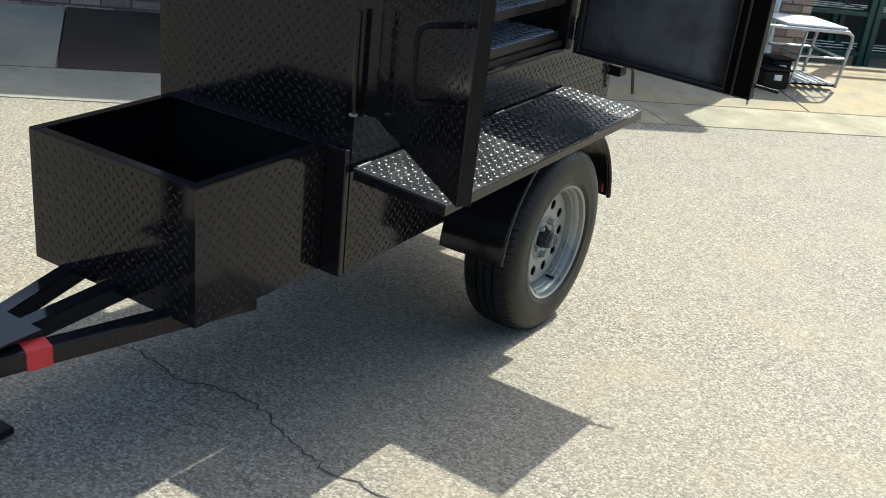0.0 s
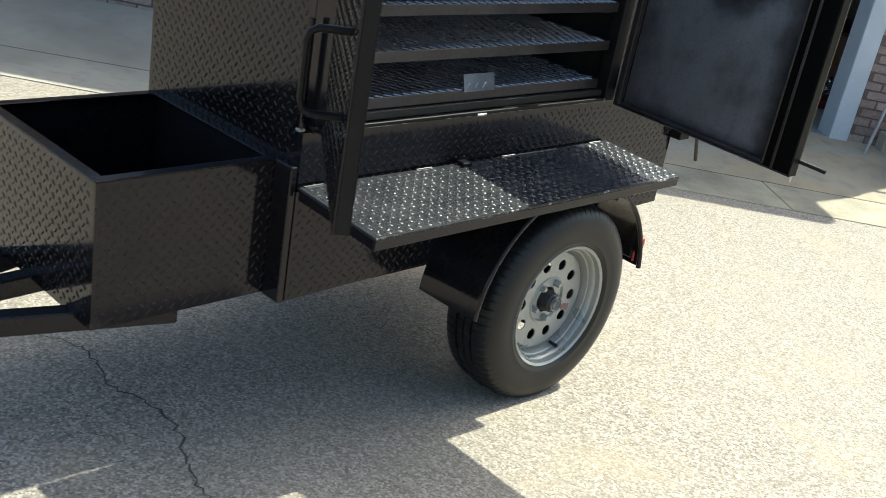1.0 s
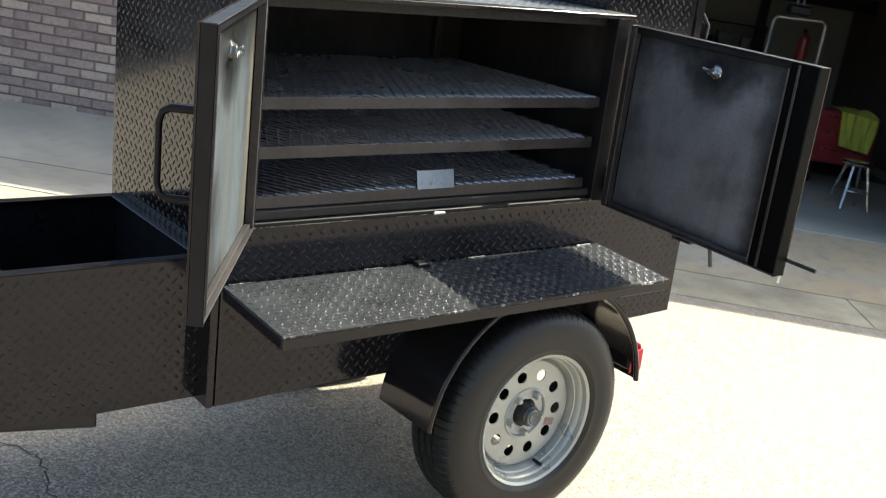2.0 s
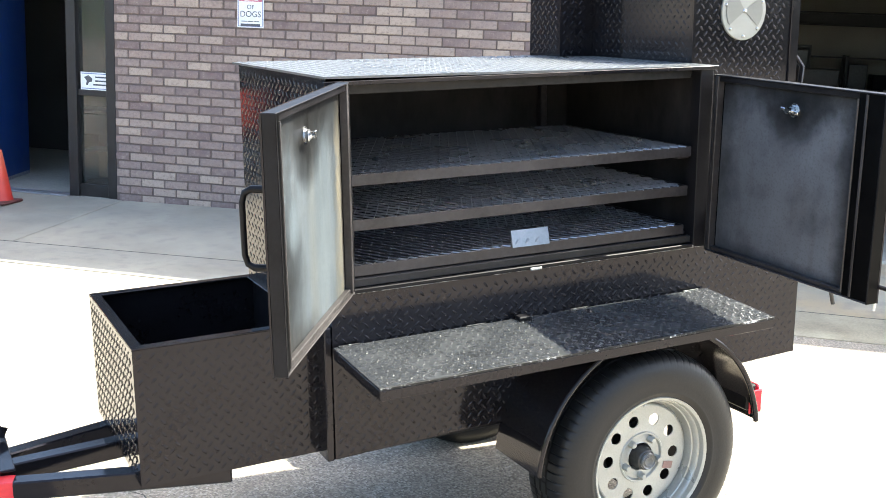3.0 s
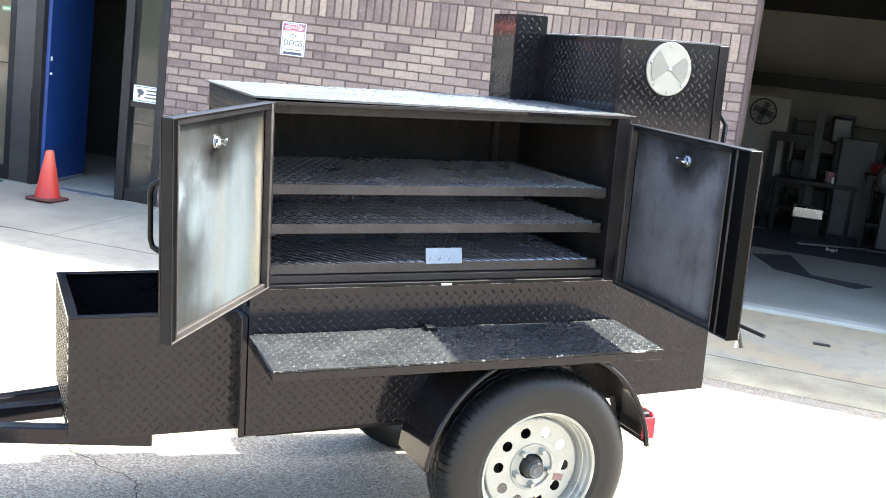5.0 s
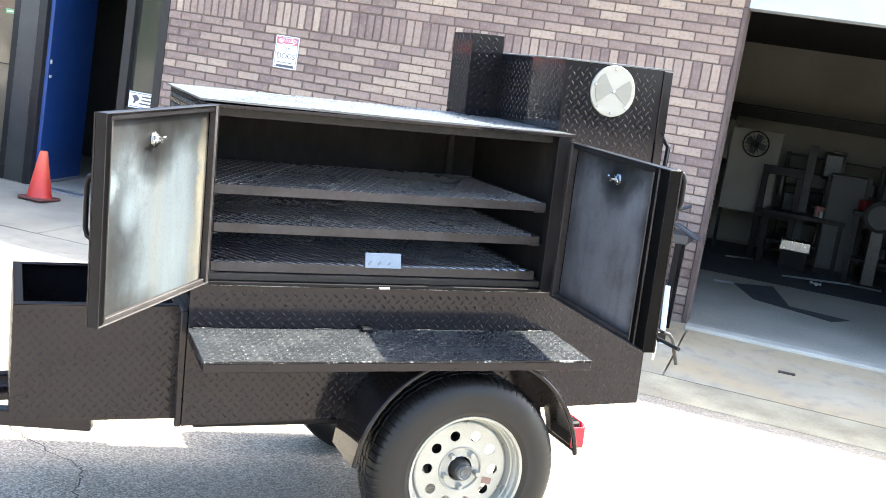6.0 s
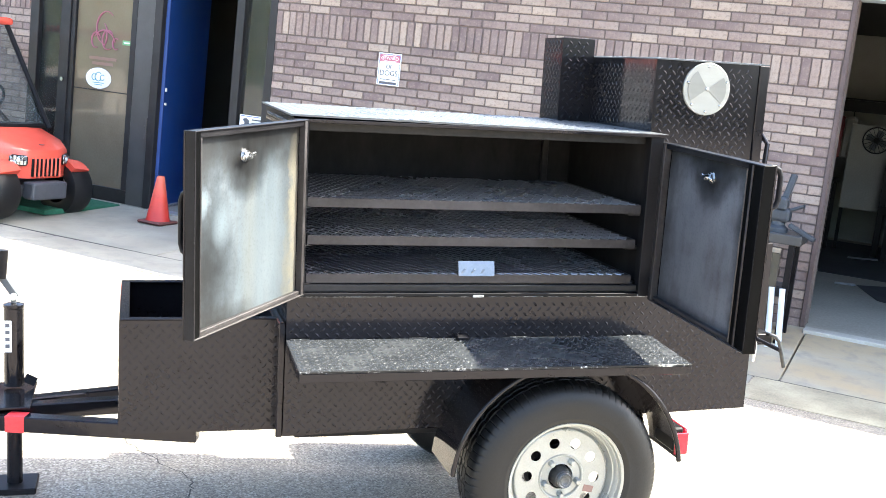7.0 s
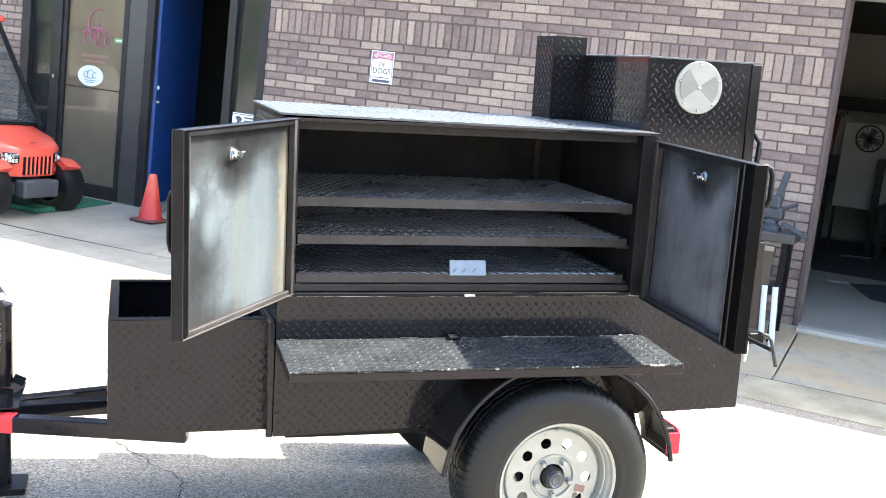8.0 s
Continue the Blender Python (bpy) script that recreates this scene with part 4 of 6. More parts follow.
part("latch_rod", tube([(0.63, 0.045, 0.935), (0.67, 0.06, 0.93), (0.73, 0.075, 0.925)], 0.006, 10), SATIN, right_door, "", True)
part("latch_pin", tube([(0.645, 0.045, 0.95), (0.644, 0.048, 0.905), (0.646, 0.045, 0.867)], [0.004, 0.006, 0.004], 8), GALV, right_door, "bright hanging pin", True)
part("hinge_flange", box((FACE - 0.02, Y0 + 0.001, BAND + 0.016), (0.088, Y0 + 0.012, TOP - 0.006), 0.002), BLACK, trailer)
part("hinge_rod", tube([(0.03, Y0 - 0.02, 0.92), (0.03, Y0 - 0.02, 1.19)], 0.008, 10), BLACK, trailer, "", True)
part("rod_tip", box((0.022, Y0 - 0.03, 0.911), (0.04, Y0 - 0.01, 0.92), 0.003), WORN, trailer, "rubbed bright rod end")

# fire box and chimney at the rear
FX, FY0, FY1, FZ, FBACK = -0.06, 0.338, 0.776, 1.714, -0.74
tread_plate("firebox_front", (FX, FY0, BAND), (0, 1, 0), (0, 0, 1), 0.4, FZ - BAND, trailer)
tread_plate("firebox_side", (FBACK, FY0, TOP - 0.01), (1, 0, 0), (0, 0, 1), FX - FBACK - 0.006, FZ - TOP + 0.01, trailer)
tread_plate("firebox_top", (FBACK, FY0, FZ + 0.004), (1, 0, 0), (0, 1, 0), FX - FBACK + 0.004, FY1 - FY0, trailer, PALETOP)
part("firebox_trim", box((FX - 0.03, FY0 + 0.401, BAND), (FX + 0.006, FY1, FZ - 0.002), 0.002), BLACK, trailer)
part("firebox_rear", box((FBACK, FY1 - 0.006, BAND), (FX - 0.031, FY1, FZ - 0.002)), BLACK, trailer)
part("firebox_back", box((FBACK - 0.005, FY0, BAND), (FBACK, FY1 - 0.007, FZ - 0.002)), BLACK, trailer)
part("lower_ledge", box((FX - 0.002, CY1 + 0.001, BAND - 0.004), (FACE - 0.001, Y1 - 0.001, BAND + 0.002), 0.001), BLACK, trailer)
CX0, CX1, KY0, KY1, CZ = -0.79, -0.595, 0.204, 0.337, 1.782
chimney = tread_plate("chimney", (CX1, KY0, TOP), (0, 1, 0), (0, 0, 1), KY1 - KY0, CZ - TOP, trailer, label="square tread plate chimney")
tread_plate("chimney_side", (CX0, KY0, TOP), (1, 0, 0), (0, 0, 1), CX1 - CX0 - 0.006, CZ - TOP, chimney)
part("chimney_wall", box((CX0, KY0 + 0.006, TOP), (CX0 + 0.005, KY1, CZ)), BLACK, chimney)
part("chimney_wall", box((CX0 + 0.006, KY1 - 0.005, TOP), (CX1 - 0.006, KY1, CZ)), BLACK, chimney)

# round draught plate
DY, DZ, DR = 0.535, 1.621, 0.091
vent = part("draught_disc", lathe([(0.0, FX + 0.007), (DR - 0.002, FX + 0.007), (DR, FX + 0.005), (DR, FX + 0.001)], 56, "x", None, False, (0, DY, DZ)), STAIN, trailer, "round brushed stainless draught plate", True)
for a0, a1 in ((125, 215), (-40, 35)):
    arc = [(0.074 * math.cos(radians(a)), 0.074 * math.sin(radians(a))) for a in [a0 + (a1 - a0) * k / 10 for k in range(11)]]
    part("damper_leaf", prism([(0, 0)] + arc, 0.0012, pose(FX + 0.0094, DY, DZ) @ pose(0, 0, 0, 0, 0, 90)), STAIN_B, vent, "darker damper leaf")
for a in (20, 90, 165, 270, 315, 225):
    r = 0.078
    part("rivet", lathe([(0.0, 0.004), (0.003, 0.0035), (0.005, 0.0)], 10, "x", None, False, (FX + 0.008, DY + r * math.cos(radians(a)), DZ + r * math.sin(radians(a)))), CHROME, vent, "", True)
part("rivet", lathe([(0.0, 0.006), (0.005, 0.005), (0.008, 0.0)], 12, "x", None, False, (FX + 0.009, DY, DZ)), CHROME, vent, "", True)

# fire box door ajar at the rear, with its latch and the drain
part("firebox_door", box((-0.5, 0.815, 0.70), (-0.05, 0.86, 1.075), 0.004), OLIVE, trailer, "brown plate firebox door")
part("door_edge", box((-0.052, 0.812, 0.70), (-0.045, 0.863, 1.08), 0.002), BLACK, trailer)
part("door_lug", box((-0.1, 0.8, 0.985), (-0.045, 0.83, 1.0), 0.003), CHROME, trailer, "bright latch lug")
part("drain_tube", box((-0.1, Y1, 0.728), (0.06, Y1 + 0.06, 0.768), 0.003), SATIN, trailer)
part("drain_handle", tube([(0.02, Y1 + 0.03, 0.762), (0.07, Y1 + 0.045, 0.767), (0.078, Y1 + 0.06, 0.763), (0.081, Y1 + 0.075, 0.745), (0.082, Y1 + 0.105, 0.65)], 0.007, 10), HUB, trailer, "bent rod handle", True)
part("rear_arm", tube([(-0.06, FY1 + 0.02, 1.32), (-0.05, FY1 + 0.02, 1.44), (-0.06, FY1 + 0.0, 1.47), (-0.09, FY1 - 0.001, 1.47)], 0.009, 10), BLACK, trailer, "", True)

# Unseen block added so that the ground under the rear stays shaded.
part("shade_block", box((-0.7, 0.6, 0.352), (-0.37, 0.765, LOW + 0.044), 0.004), MATTE, trailer)

# wood box on the tongue
BX0, BX1, BY0, BY1, BZ0, BZ1 = -0.655, -0.053, -1.42, Y0 - 0.001, 0.436, 0.806
wood_box = tread_plate("wood_box", (BX1, BY0, BZ0), (0, 1, 0), (0, 0, 1), BY1 - BY0, BZ1 - BZ0, trailer, label="open tread plate wood box")
tread_plate("box_front", (BX0, BY0, BZ0), (1, 0, 0), (0, 0, 1), BX1 - BX0 - 0.006, BZ1 - BZ0, wood_box)
tread_plate("box_back", (BX0, BY1, BZ0), (0, -1, 0), (0, 0, 1), BY1 - BY0 - 0.006, BZ1 - BZ0, wood_box)
part("box_floor", box((BX0 + 0.006, BY0 + 0.006, BZ0), (BX1 - 0.006, BY1, BZ0 + 0.006)), SATIN, wood_box)
part("box_rear", box((BX0 + 0.006, BY1 - 0.005, BZ0 + 0.007), (BX1 - 0.006, BY1, BZ1 - 0.004)), SATIN, wood_box)
for lo, hi in (((BX1 - 0.03, BY0, 0), (BX1, BY1, 0)), ((BX0, BY0, 0), (BX0 + 0.03, BY1, 0)), ((BX0 + 0.03, BY0, 0), (BX1 - 0.03, BY0 + 0.03, 0)), ((BX0 + 0.03, BY1 - 0.03, 0), (BX1 - 0.03, BY1, 0))):
    part("box_rim", box((lo[0], lo[1], BZ1), (hi[0], hi[1], BZ1 + 0.005), 0.0015), BLACK, wood_box)

# tongue, tape, jack
COUPLER = (-0.345, -1.95, 0.42)
for x, y_end, z in ((-0.085, -1.172, 0.42), (-0.345, -1.3, 0.445), (-0.6, -1.172, 0.42)):
    start = Vector((x, y_end, z))
    lead = (Vector(COUPLER) + Vector((0.03 * (1 if x > -0.3 else -1 if x < -0.4 else 0), 0, 0))) - start
    part("tongue_beam", bar(start, start + lead, 0.05, 0.052, None, 0.004), BLACK, trailer, "box steel tongue beam")
k = (-1.74 + 1.172) / (-1.95 + 1.172)
part("red_tape", bar((-0.085 - 0.23 * (k - 0.042), -1.172 - 0.778 * (k - 0.042), 0.42), (-0.085 - 0.23 * (k + 0.036), -1.172 - 0.778 * (k + 0.036), 0.42), 0.053, 0.055, None, 0.002), TAPE, trailer, "band of red tape")
coupler = part("coupler", box((-0.41, -2.14, 0.4), (-0.28, -1.93, 0.45), 0.012), SATIN, trailer)
part("coupler_cup", lathe([(0.0, 0.495), (0.03, 0.49), (0.045, 0.465), (0.045, 0.415)], 24, "z", None, False, (-0.345, -2.12, 0)), SATIN, coupler, "", True)
part("tongue_plate", box((-0.56, -1.86, 0.456), (-0.27, -1.7, 0.464), 0.002), BLACK, trailer)
JX, JY = -0.49, -1.77
jack = part("tongue_jack", tube([(JX, JY, 0.475), (JX, JY, 0.752)], 0.033, 24), BLACK, trailer, "crank tongue jack", True)
part("leg", tube([(JX, JY, 0.122), (JX, JY, 0.46)], 0.026, 20), BLACK, jack, "", True)
part("foot", box((JX - 0.075, JY - 0.075, 0.1), (JX + 0.075, JY + 0.075, 0.122), 0.004), SATIN, jack)
part("cap", lathe([(0.0, 0.766), (0.02, 0.765), (0.034, 0.76), (0.035, 0.752), (0.033, 0.748)], 24, "z", None, False, (JX, JY, 0)), BLACK, jack, "", True)
part("spindle", tube([(JX, JY, 0.76), (JX, JY, 0.796)], 0.0095, 12), VISE, jack, "dull steel spindle", True)
part("crank", bar((JX, JY + 0.008, 0.783), (JX, JY - 0.037, 0.853), 0.024, 0.008, None, 0.003, (1, 0, 0)), VISE, jack, "flat steel crank arm")
part("crank_bolt", tube([(JX - 0.018, JY, 0.788), (JX + 0.018, JY, 0.788)], 0.012, 10), GALV, jack, "", True)
part("crank_grip", tube([(JX, JY - 0.037, 0.85), (JX, JY - 0.032, 0.947)], [0.0145, 0.0175], 14), SATIN, jack, "", True)
tag = part("label_plate", box((JX + 0.0345, JY - 0.028, 0.6), (JX + 0.0355, JY - 0.004, 0.71)), STICKER, jack, "white maker's label")
for q in range(4):
    part("printed_bar", box((JX + 0.0356, JY - 0.024, 0.615 + 0.024 * q), (JX + 0.036, JY - 0.01, 0.628 + 0.024 * q)), INK, tag)
part("jack_gusset", bar((JX, JY + 0.034, 0.5), (JX, JY + 0.07, 0.482), 0.006, 0.03), BLACK, jack)
for x in (-0.085, -0.6):
    part("under_rail", box((x - 0.025, -0.86, 0.4), (x + 0.025, 0.25, 0.4355), 0.003), SATIN, trailer)

# fender: a rolled sheet with a turned outer edge
WZ, FR = 0.331, 0.408


def fender_sheet(r, x0, x1, thick, a0=7, a1=175, steps=30):
    bm = bmesh.new()
    rows = []
    for k in range(steps + 1):
        a = radians(a0 + (a1 - a0) * k / steps)
        rows.append([bm.verts.new((x, rr * math.cos(a), WZ + rr * math.sin(a))) for x, rr in ((x0, r), (x1, r), (x1, r - thick), (x0, r - thick))])
    for a, b in zip(rows, rows[1:]):
        for q in range(4):
            s = (q + 1) % 4
            bm.faces.new((a[q], a[s], b[s], b[q]))
    bm.faces.new(rows[0])
    bm.faces.new(rows[-1][::-1])
    bmesh.ops.recalc_face_normals(bm, faces=bm.faces)
    return bm


fender = part("fender", fender_sheet(FR, 0.021, 0.247, 0.003), BLACK, trailer, "rolled black steel wheel fender", True)
part("fender_lip", tube([(0.2475, (FR - 0.0075) * math.cos(radians(a)), WZ + (FR - 0.0075) * math.sin(radians(a))) for a in range(7, 176, 4)], 0.0085, 12), BLACK, fender, "rolled edge", True)
part("fender_flange", fender_sheet(FR - 0.02, 0.0212, 0.026, 0.02), BLACK, fender, "", True)
lamp = part("tail_lamp", box((0.08, 0.388, 0.40), (0.215, 0.425, 0.485), 0.006), SATIN, trailer, "tail lamp with a red lens")
part("lens", box((0.08, 0.4255, 0.395), (0.215, 0.442, 0.48), 0.006), REDLENS, lamp, "red lens")
part("side_lens", box((0.2153, 0.392, 0.392), (0.223, 0.442, 0.468), 0.003), REDLENS, lamp, "red side lens")


# wheels
def tyre_mesh():
    prof = [(0.194, 0.232), (0.2, 0.24), (0.208, 0.2455), (0.216, 0.2485), (0.219, 0.2505), (0.223, 0.2505), (0.228, 0.25), (0.245, 0.2525), (0.26, 0.2525), (0.274, 0.252), (0.286, 0.25), (0.297, 0.2465), (0.307, 0.242), (0.316, 0.2355), (0.3235, 0.226), (0.329, 0.209),
            (0.332, 0.186), (0.322, 0.184), (0.322, 0.178), (0.332, 0.176), (0.333, 0.156), (0.324, 0.154), (0.324, 0.148), (0.333, 0.146), (0.332, 0.126), (0.322, 0.124), (0.322, 0.118), (0.331, 0.116),
            (0.330, 0.096), (0.3255, 0.078), (0.318, 0.067), (0.305, 0.058), (0.287, 0.05), (0.262, 0.046), (0.235, 0.05), (0.215, 0.059), (0.194, 0.07)]
    return lathe(prof, 608, "x", None, True, (0, 0, 0), lambda k, n: (-0.0035 if k % 8 == 0 and n in (14, 15, 16, 27, 28, 29) else -0.002 if k % 8 == 0 and n in (12, 13, 30) else -0.003 if k % 16 < 5 and n in (19, 20, 23, 24) else 0.0))


DISC = 0.188


def wheel_face():
    """The pierced wheel disc: ten round holes between two rims."""
    bm = bmesh.new()
    r0, r1, rc, hr, n = 0.082, 0.165, 0.123, 0.0185, 24
    prev_in, prev_out = None, None
    for k in range(10):
        mid = radians(36 * k + 33)
        c = Vector((DISC, rc * math.cos(mid), rc * math.sin(mid)))
        holes = []
        for x in (DISC, DISC - 0.004):
            holes.append([bm.verts.new((x, c.y + hr * math.cos(mid + 2 * math.pi * j / n), c.z + hr * math.sin(mid + 2 * math.pi * j / n))) for j in range(n)])
        frame_pts = []
        for j in range(n):
            a = 2 * math.pi * j / n
            dr, dt = math.cos(a), math.sin(a)
            s = 1 / max(abs(dr), abs(dt))
            r = rc + (r1 - rc) * dr * s if dr > 0 else rc + (rc - r0) * dr * s
            th = mid + radians(18) * dt * s
            frame_pts.append(bm.verts.new((DISC, r * math.cos(th), r * math.sin(th))))
        for j in range(n):
            i = (j + 1) % n
            bm.faces.new((holes[0][j], frame_pts[j], frame_pts[i], holes[0][i]))
            bm.faces.new((holes[0][i], holes[1][i], holes[1][j], holes[0][j]))
    bmesh.ops.remove_doubles(bm, verts=bm.verts, dist=0.0004)
    lathe([(0.165, DISC), (0.169, DISC - 0.002), (0.173, DISC - 0.011), (0.177, DISC - 0.012), (0.18, DISC - 0.001), (0.1835, 0.204), (0.187, 0.206), (0.19, 0.222), (0.194, 0.226), (0.197, 0.226), (0.2, 0.241), (0.2085, 0.245), (0.211, 0.24), (0.209, 0.228)], 72, "x", bm)
    lathe([(0.082, DISC), (0.079, DISC + 0.004), (0.075, DISC + 0.003), (0.071, DISC - 0.004), (0.047, DISC - 0.006), (0.044, DISC - 0.004), (0.0435, DISC - 0.03)], 48, "x", bm)
    bmesh.ops.recalc_face_normals(bm, faces=bm.faces)
    return bm


wheel = part("wheel", tyre_mesh(), RUBBER, trailer, "trailer tyre on a pierced silver steel wheel", True)
wheel.location, wheel.scale = (0.01, -0.006, WZ - 0.007), (1.0, 1.005, 1.005)
rim = part("rim", wheel_face(), ZINC, wheel, "silver steel wheel with round holes", True)
rim.scale = (1.0, 0.97, 0.97)
part("brake_back", lathe([(0.0, 0.15), (0.1, 0.15), (0.1, 0.1), (0.0, 0.1)], 40), SATIN, wheel)
part("hub_barrel", lathe([(0.036, 0.14), (0.036, 0.19), (0.033, 0.197), (0.031, 0.214), (0.027, 0.218), (0.0, 0.218)], 28), HUB, wheel, "black hub with a grease cap", True)
part("grease_cap", lathe([(0.0262, 0.2182), (0.0262, 0.225), (0.023, 0.2285), (0.0195, 0.2255), (0.016, 0.2255), (0.0145, 0.2275), (0.011, 0.2255), (0.0, 0.2255)], 28), surface("grey_cap", (0.06, 0.065, 0.07), (0.13, 0.135, 0.14), 30, (0.25, 0.4), 0.6), wheel, "", True)
for k in range(5):
    a = radians(72 * k + 56)
    c = Vector((0, 0.06 * math.cos(a), 0.06 * math.sin(a)))
    nut = lathe([(0.0125, 0.182), (0.0105, 0.187), (0.0105, 0.2), (0.007, 0.205), (0.0, 0.205)], 6, "x", None, False, c)
    part("lug_nut", nut, ZINC, wheel, "", True)
part("wheel_label", box((0.189, 0.09, -0.035), (0.19, 0.125, -0.012)), surface("brown_label", (0.16, 0.09, 0.08), (0.22, 0.13, 0.11), 40), wheel, "faded brown label").rotation_euler = (radians(-12), 0, 0)
part("valve_stem", tube([(0.19, 0.06, -0.163), (0.222, 0.064, -0.166)], 0.0055, 8), RUBBER, wheel, "", True)
far = wheel.copy()
scene.collection.objects.link(far)
far.location, far.rotation_euler = (-0.72, -0.006, WZ - 0.007), (0, 0, math.pi)
axle = part("axle", box((-0.85, -0.03, WZ - 0.03), (0.14, 0.03, WZ + 0.03), 0.004), SATIN, trailer)
for x in (-0.085, -0.6):
    part("spring_hanger", box((x - 0.02, -0.2, WZ + 0.0305), (x + 0.02, 0.2, WZ + 0.0595), 0.003), SATIN, trailer)


# ---- things by the entrance ----
def traffic_cone():
    c = thing("traffic_cone", "faded orange traffic cone on the apron", "traffic cone", WALL @ pose(-5.365, -0.448, apron_height(-5.365, -0.448) + 0.004))
    part("base", box((-0.13, -0.13, 0.0), (0.13, 0.13, 0.025), 0.012), CONEBASE, c, "dark rubber base")
    part("body", lathe([(0.108, 0.026), (0.102, 0.035), (0.034, 0.41), (0.026, 0.42), (0.022, 0.405)], 36, "z"), CONE, c, "", True)
    return c


traffic_cone()
mat = thing("door_mat", "green carpet mat before the entrance", "mat", WALL)
part("carpet", box((-7.6, -1.0, 0.04), (-6.15, -0.06, 0.086), 0.006), CARPET, mat)


def cart_wheel(parent, x, y, r, w, side):
    t = part("tyre", lathe([(r * 0.55, -w / 2), (r * 0.8, -w / 2 - 0.006), (r * 0.95, -w / 2 + 0.01), (r, -w / 4), (r, w / 4), (r * 0.95, w / 2 - 0.01), (r * 0.8, w / 2 + 0.006), (r * 0.55, w / 2)], 40, "y", None, True, (x, y, r)), RUBBER, parent, "", True)
    part("rim", lathe([(0.0, side * (w / 2 - 0.03)), (r * 0.3, side * (w / 2 - 0.01)), (r * 0.5, side * (w / 2 - 0.03)), (r * 0.56, side * (w / 2))], 30, "y", None, False, (x, y, r)), GALV, t, "pale steel rim", True)
    return t


def egg(centre, radii):
    bm = bmesh.new()
    bmesh.ops.create_uvsphere(bm, u_segments=24, v_segments=14, radius=1.0)
    for v in bm.verts:
        v.co = Vector([centre[k] + radii[k] * v.co[k] for k in range(3)])
    return bm


def golf_cart():
    """Local x is ahead, y to its left, z up; the front axle stands at x = 0."""
    c = thing("golf_cart", "orange-red golf cart with a slotted grille", "golf cart", WALL @ pose(-6.26, -1.08, 0.017))
    for x in (0.0, -1.65):
        for y in (0.41, -0.41):
            cart_wheel(c, x, y, 0.242, 0.23, 1 if y > 0 else -1)
    # cowl: a plan with cut corners, its sides drawn up to a hood that climbs to the dash
    plan = [(-0.34, -0.46), (-0.06, -0.43), (0.075, -0.335), (0.165, -0.175), (0.175, 0.0), (0.165, 0.175), (0.075, 0.335), (-0.06, 0.43), (-0.34, 0.46)]
    hood = lambda x: 0.6 + 0.27 * (0.165 - x)
    bm = bmesh.new()
    levels = []
    for inset, drop in ((0.97, None), (1.0, 0.085), (0.985, 0.03), (0.9, 0.0), (0.45, -0.022)):
        levels.append([bm.verts.new((x * (inset if x > 0 else 1.0), y * inset, (0.36 if x > -0.06 else 0.42) if drop is None else hood(x) - drop)) for x, y in plan])
    n = len(plan)
    for a, b in zip(levels, levels[1:]):
        for k in range(n):
            j = (k + 1) % n
            bm.faces.new((a[k], a[j], b[j], b[k]))
    bm.faces.new(levels[-1])
    bm.faces.new(levels[0][::-1])
    bmesh.ops.recalc_face_normals(bm, faces=bm.faces)
    cowl = part("cowl", bm, CARTRED, c, "glossy orange-red cowl", True)
    part("hood_badge", box((0.1, -0.022, 0.638), (0.125, 0.022, 0.644), 0.004), SATIN, cowl)
    for k in range(7):
        y = -0.138 + 0.046 * k
        part("grille_slot", box((0.13, y - 0.012, 0.375), (0.176, y + 0.012, 0.53), 0.005), SATIN, cowl, "dark grille slot")
        part("grille_rib", box((0.15, y + 0.0135, 0.37), (0.183, y + 0.0325, 0.535), 0.008), CARTRED, cowl)
    for s in (1, -1):
        ahead = Vector((0.165 - 0.075, -0.16 * s, 0)).normalized()
        spot = Matrix((ahead, Vector((0, 0, 1)).cross(ahead), Vector((0, 0, 1)))).transposed().to_4x4()
        spot.translation = (0.119, 0.258 * s, 0.515)
        side = 1 if (spot.to_3x3() @ Vector((0, 1, 0))).dot(Vector((1, 0.6 * s, 0))) > 0 else -1
        lens = [(-0.078, -0.03), (-0.07, 0.035), (-0.045, 0.047), (0.06, 0.042), (0.078, 0.028), (0.08, -0.03), (0.06, -0.045), (-0.06, -0.045)]
        h = part("headlight", prism(lens, 0.014 * side, spot), SATIN, cowl, "clear faceted headlight in a dark rim")
        for i in range(5):
            for j in range(2):
                tip = spot @ pose(-0.056 + 0.028 * i, 0.0142 * side, -0.02 + 0.04 * j, random.uniform(-22, 22), 0, random.uniform(-22, 22))
                part("reflector", box((-0.0135, -0.004, -0.019), (0.0135, 0.004, 0.019), 0.003, None, tip), CHROME, h)
        part("lamp_bulb", egg(spot @ Vector((0.0, 0.018 * side, 0.0)), (0.016, 0.016, 0.018)), STICKER, h, "", True)
        bm = bmesh.new()
        rows = []
        for k in range(13):
            a = radians(48 + 105 * k / 12)
            r = 0.285
            rows.append([bm.verts.new((rr * math.cos(a), y, 0.215 + rr * math.sin(a) * 0.98)) for y, rr in ((s * 0.3, r + 0.03), (s * 0.5, r), (s * 0.5, r - 0.018), (s * 0.3, r - 0.025))])
        for a, b in zip(rows, rows[1:]):
            for q in range(4):
                bm.faces.new((a[q], a[(q + 1) % 4], b[(q + 1) % 4], b[q]))
        bm.faces.new(rows[0])
        bm.faces.new(rows[-1][::-1])
        bmesh.ops.recalc_face_normals(bm, faces=bm.faces)
        part("wheel_arch", bm, CARTRED, c, "flared orange-red wheel arch", True)
    part("bumper", box((0.13, -0.2, 0.185), (0.255, 0.185, 0.335), 0.02, None, None, 2), CARTGREY, c, "grey plastic bumper")
    part("chassis", box((-2.05, -0.3, 0.2), (0.13, 0.3, 0.3), 0.02), CARTGREY, c)
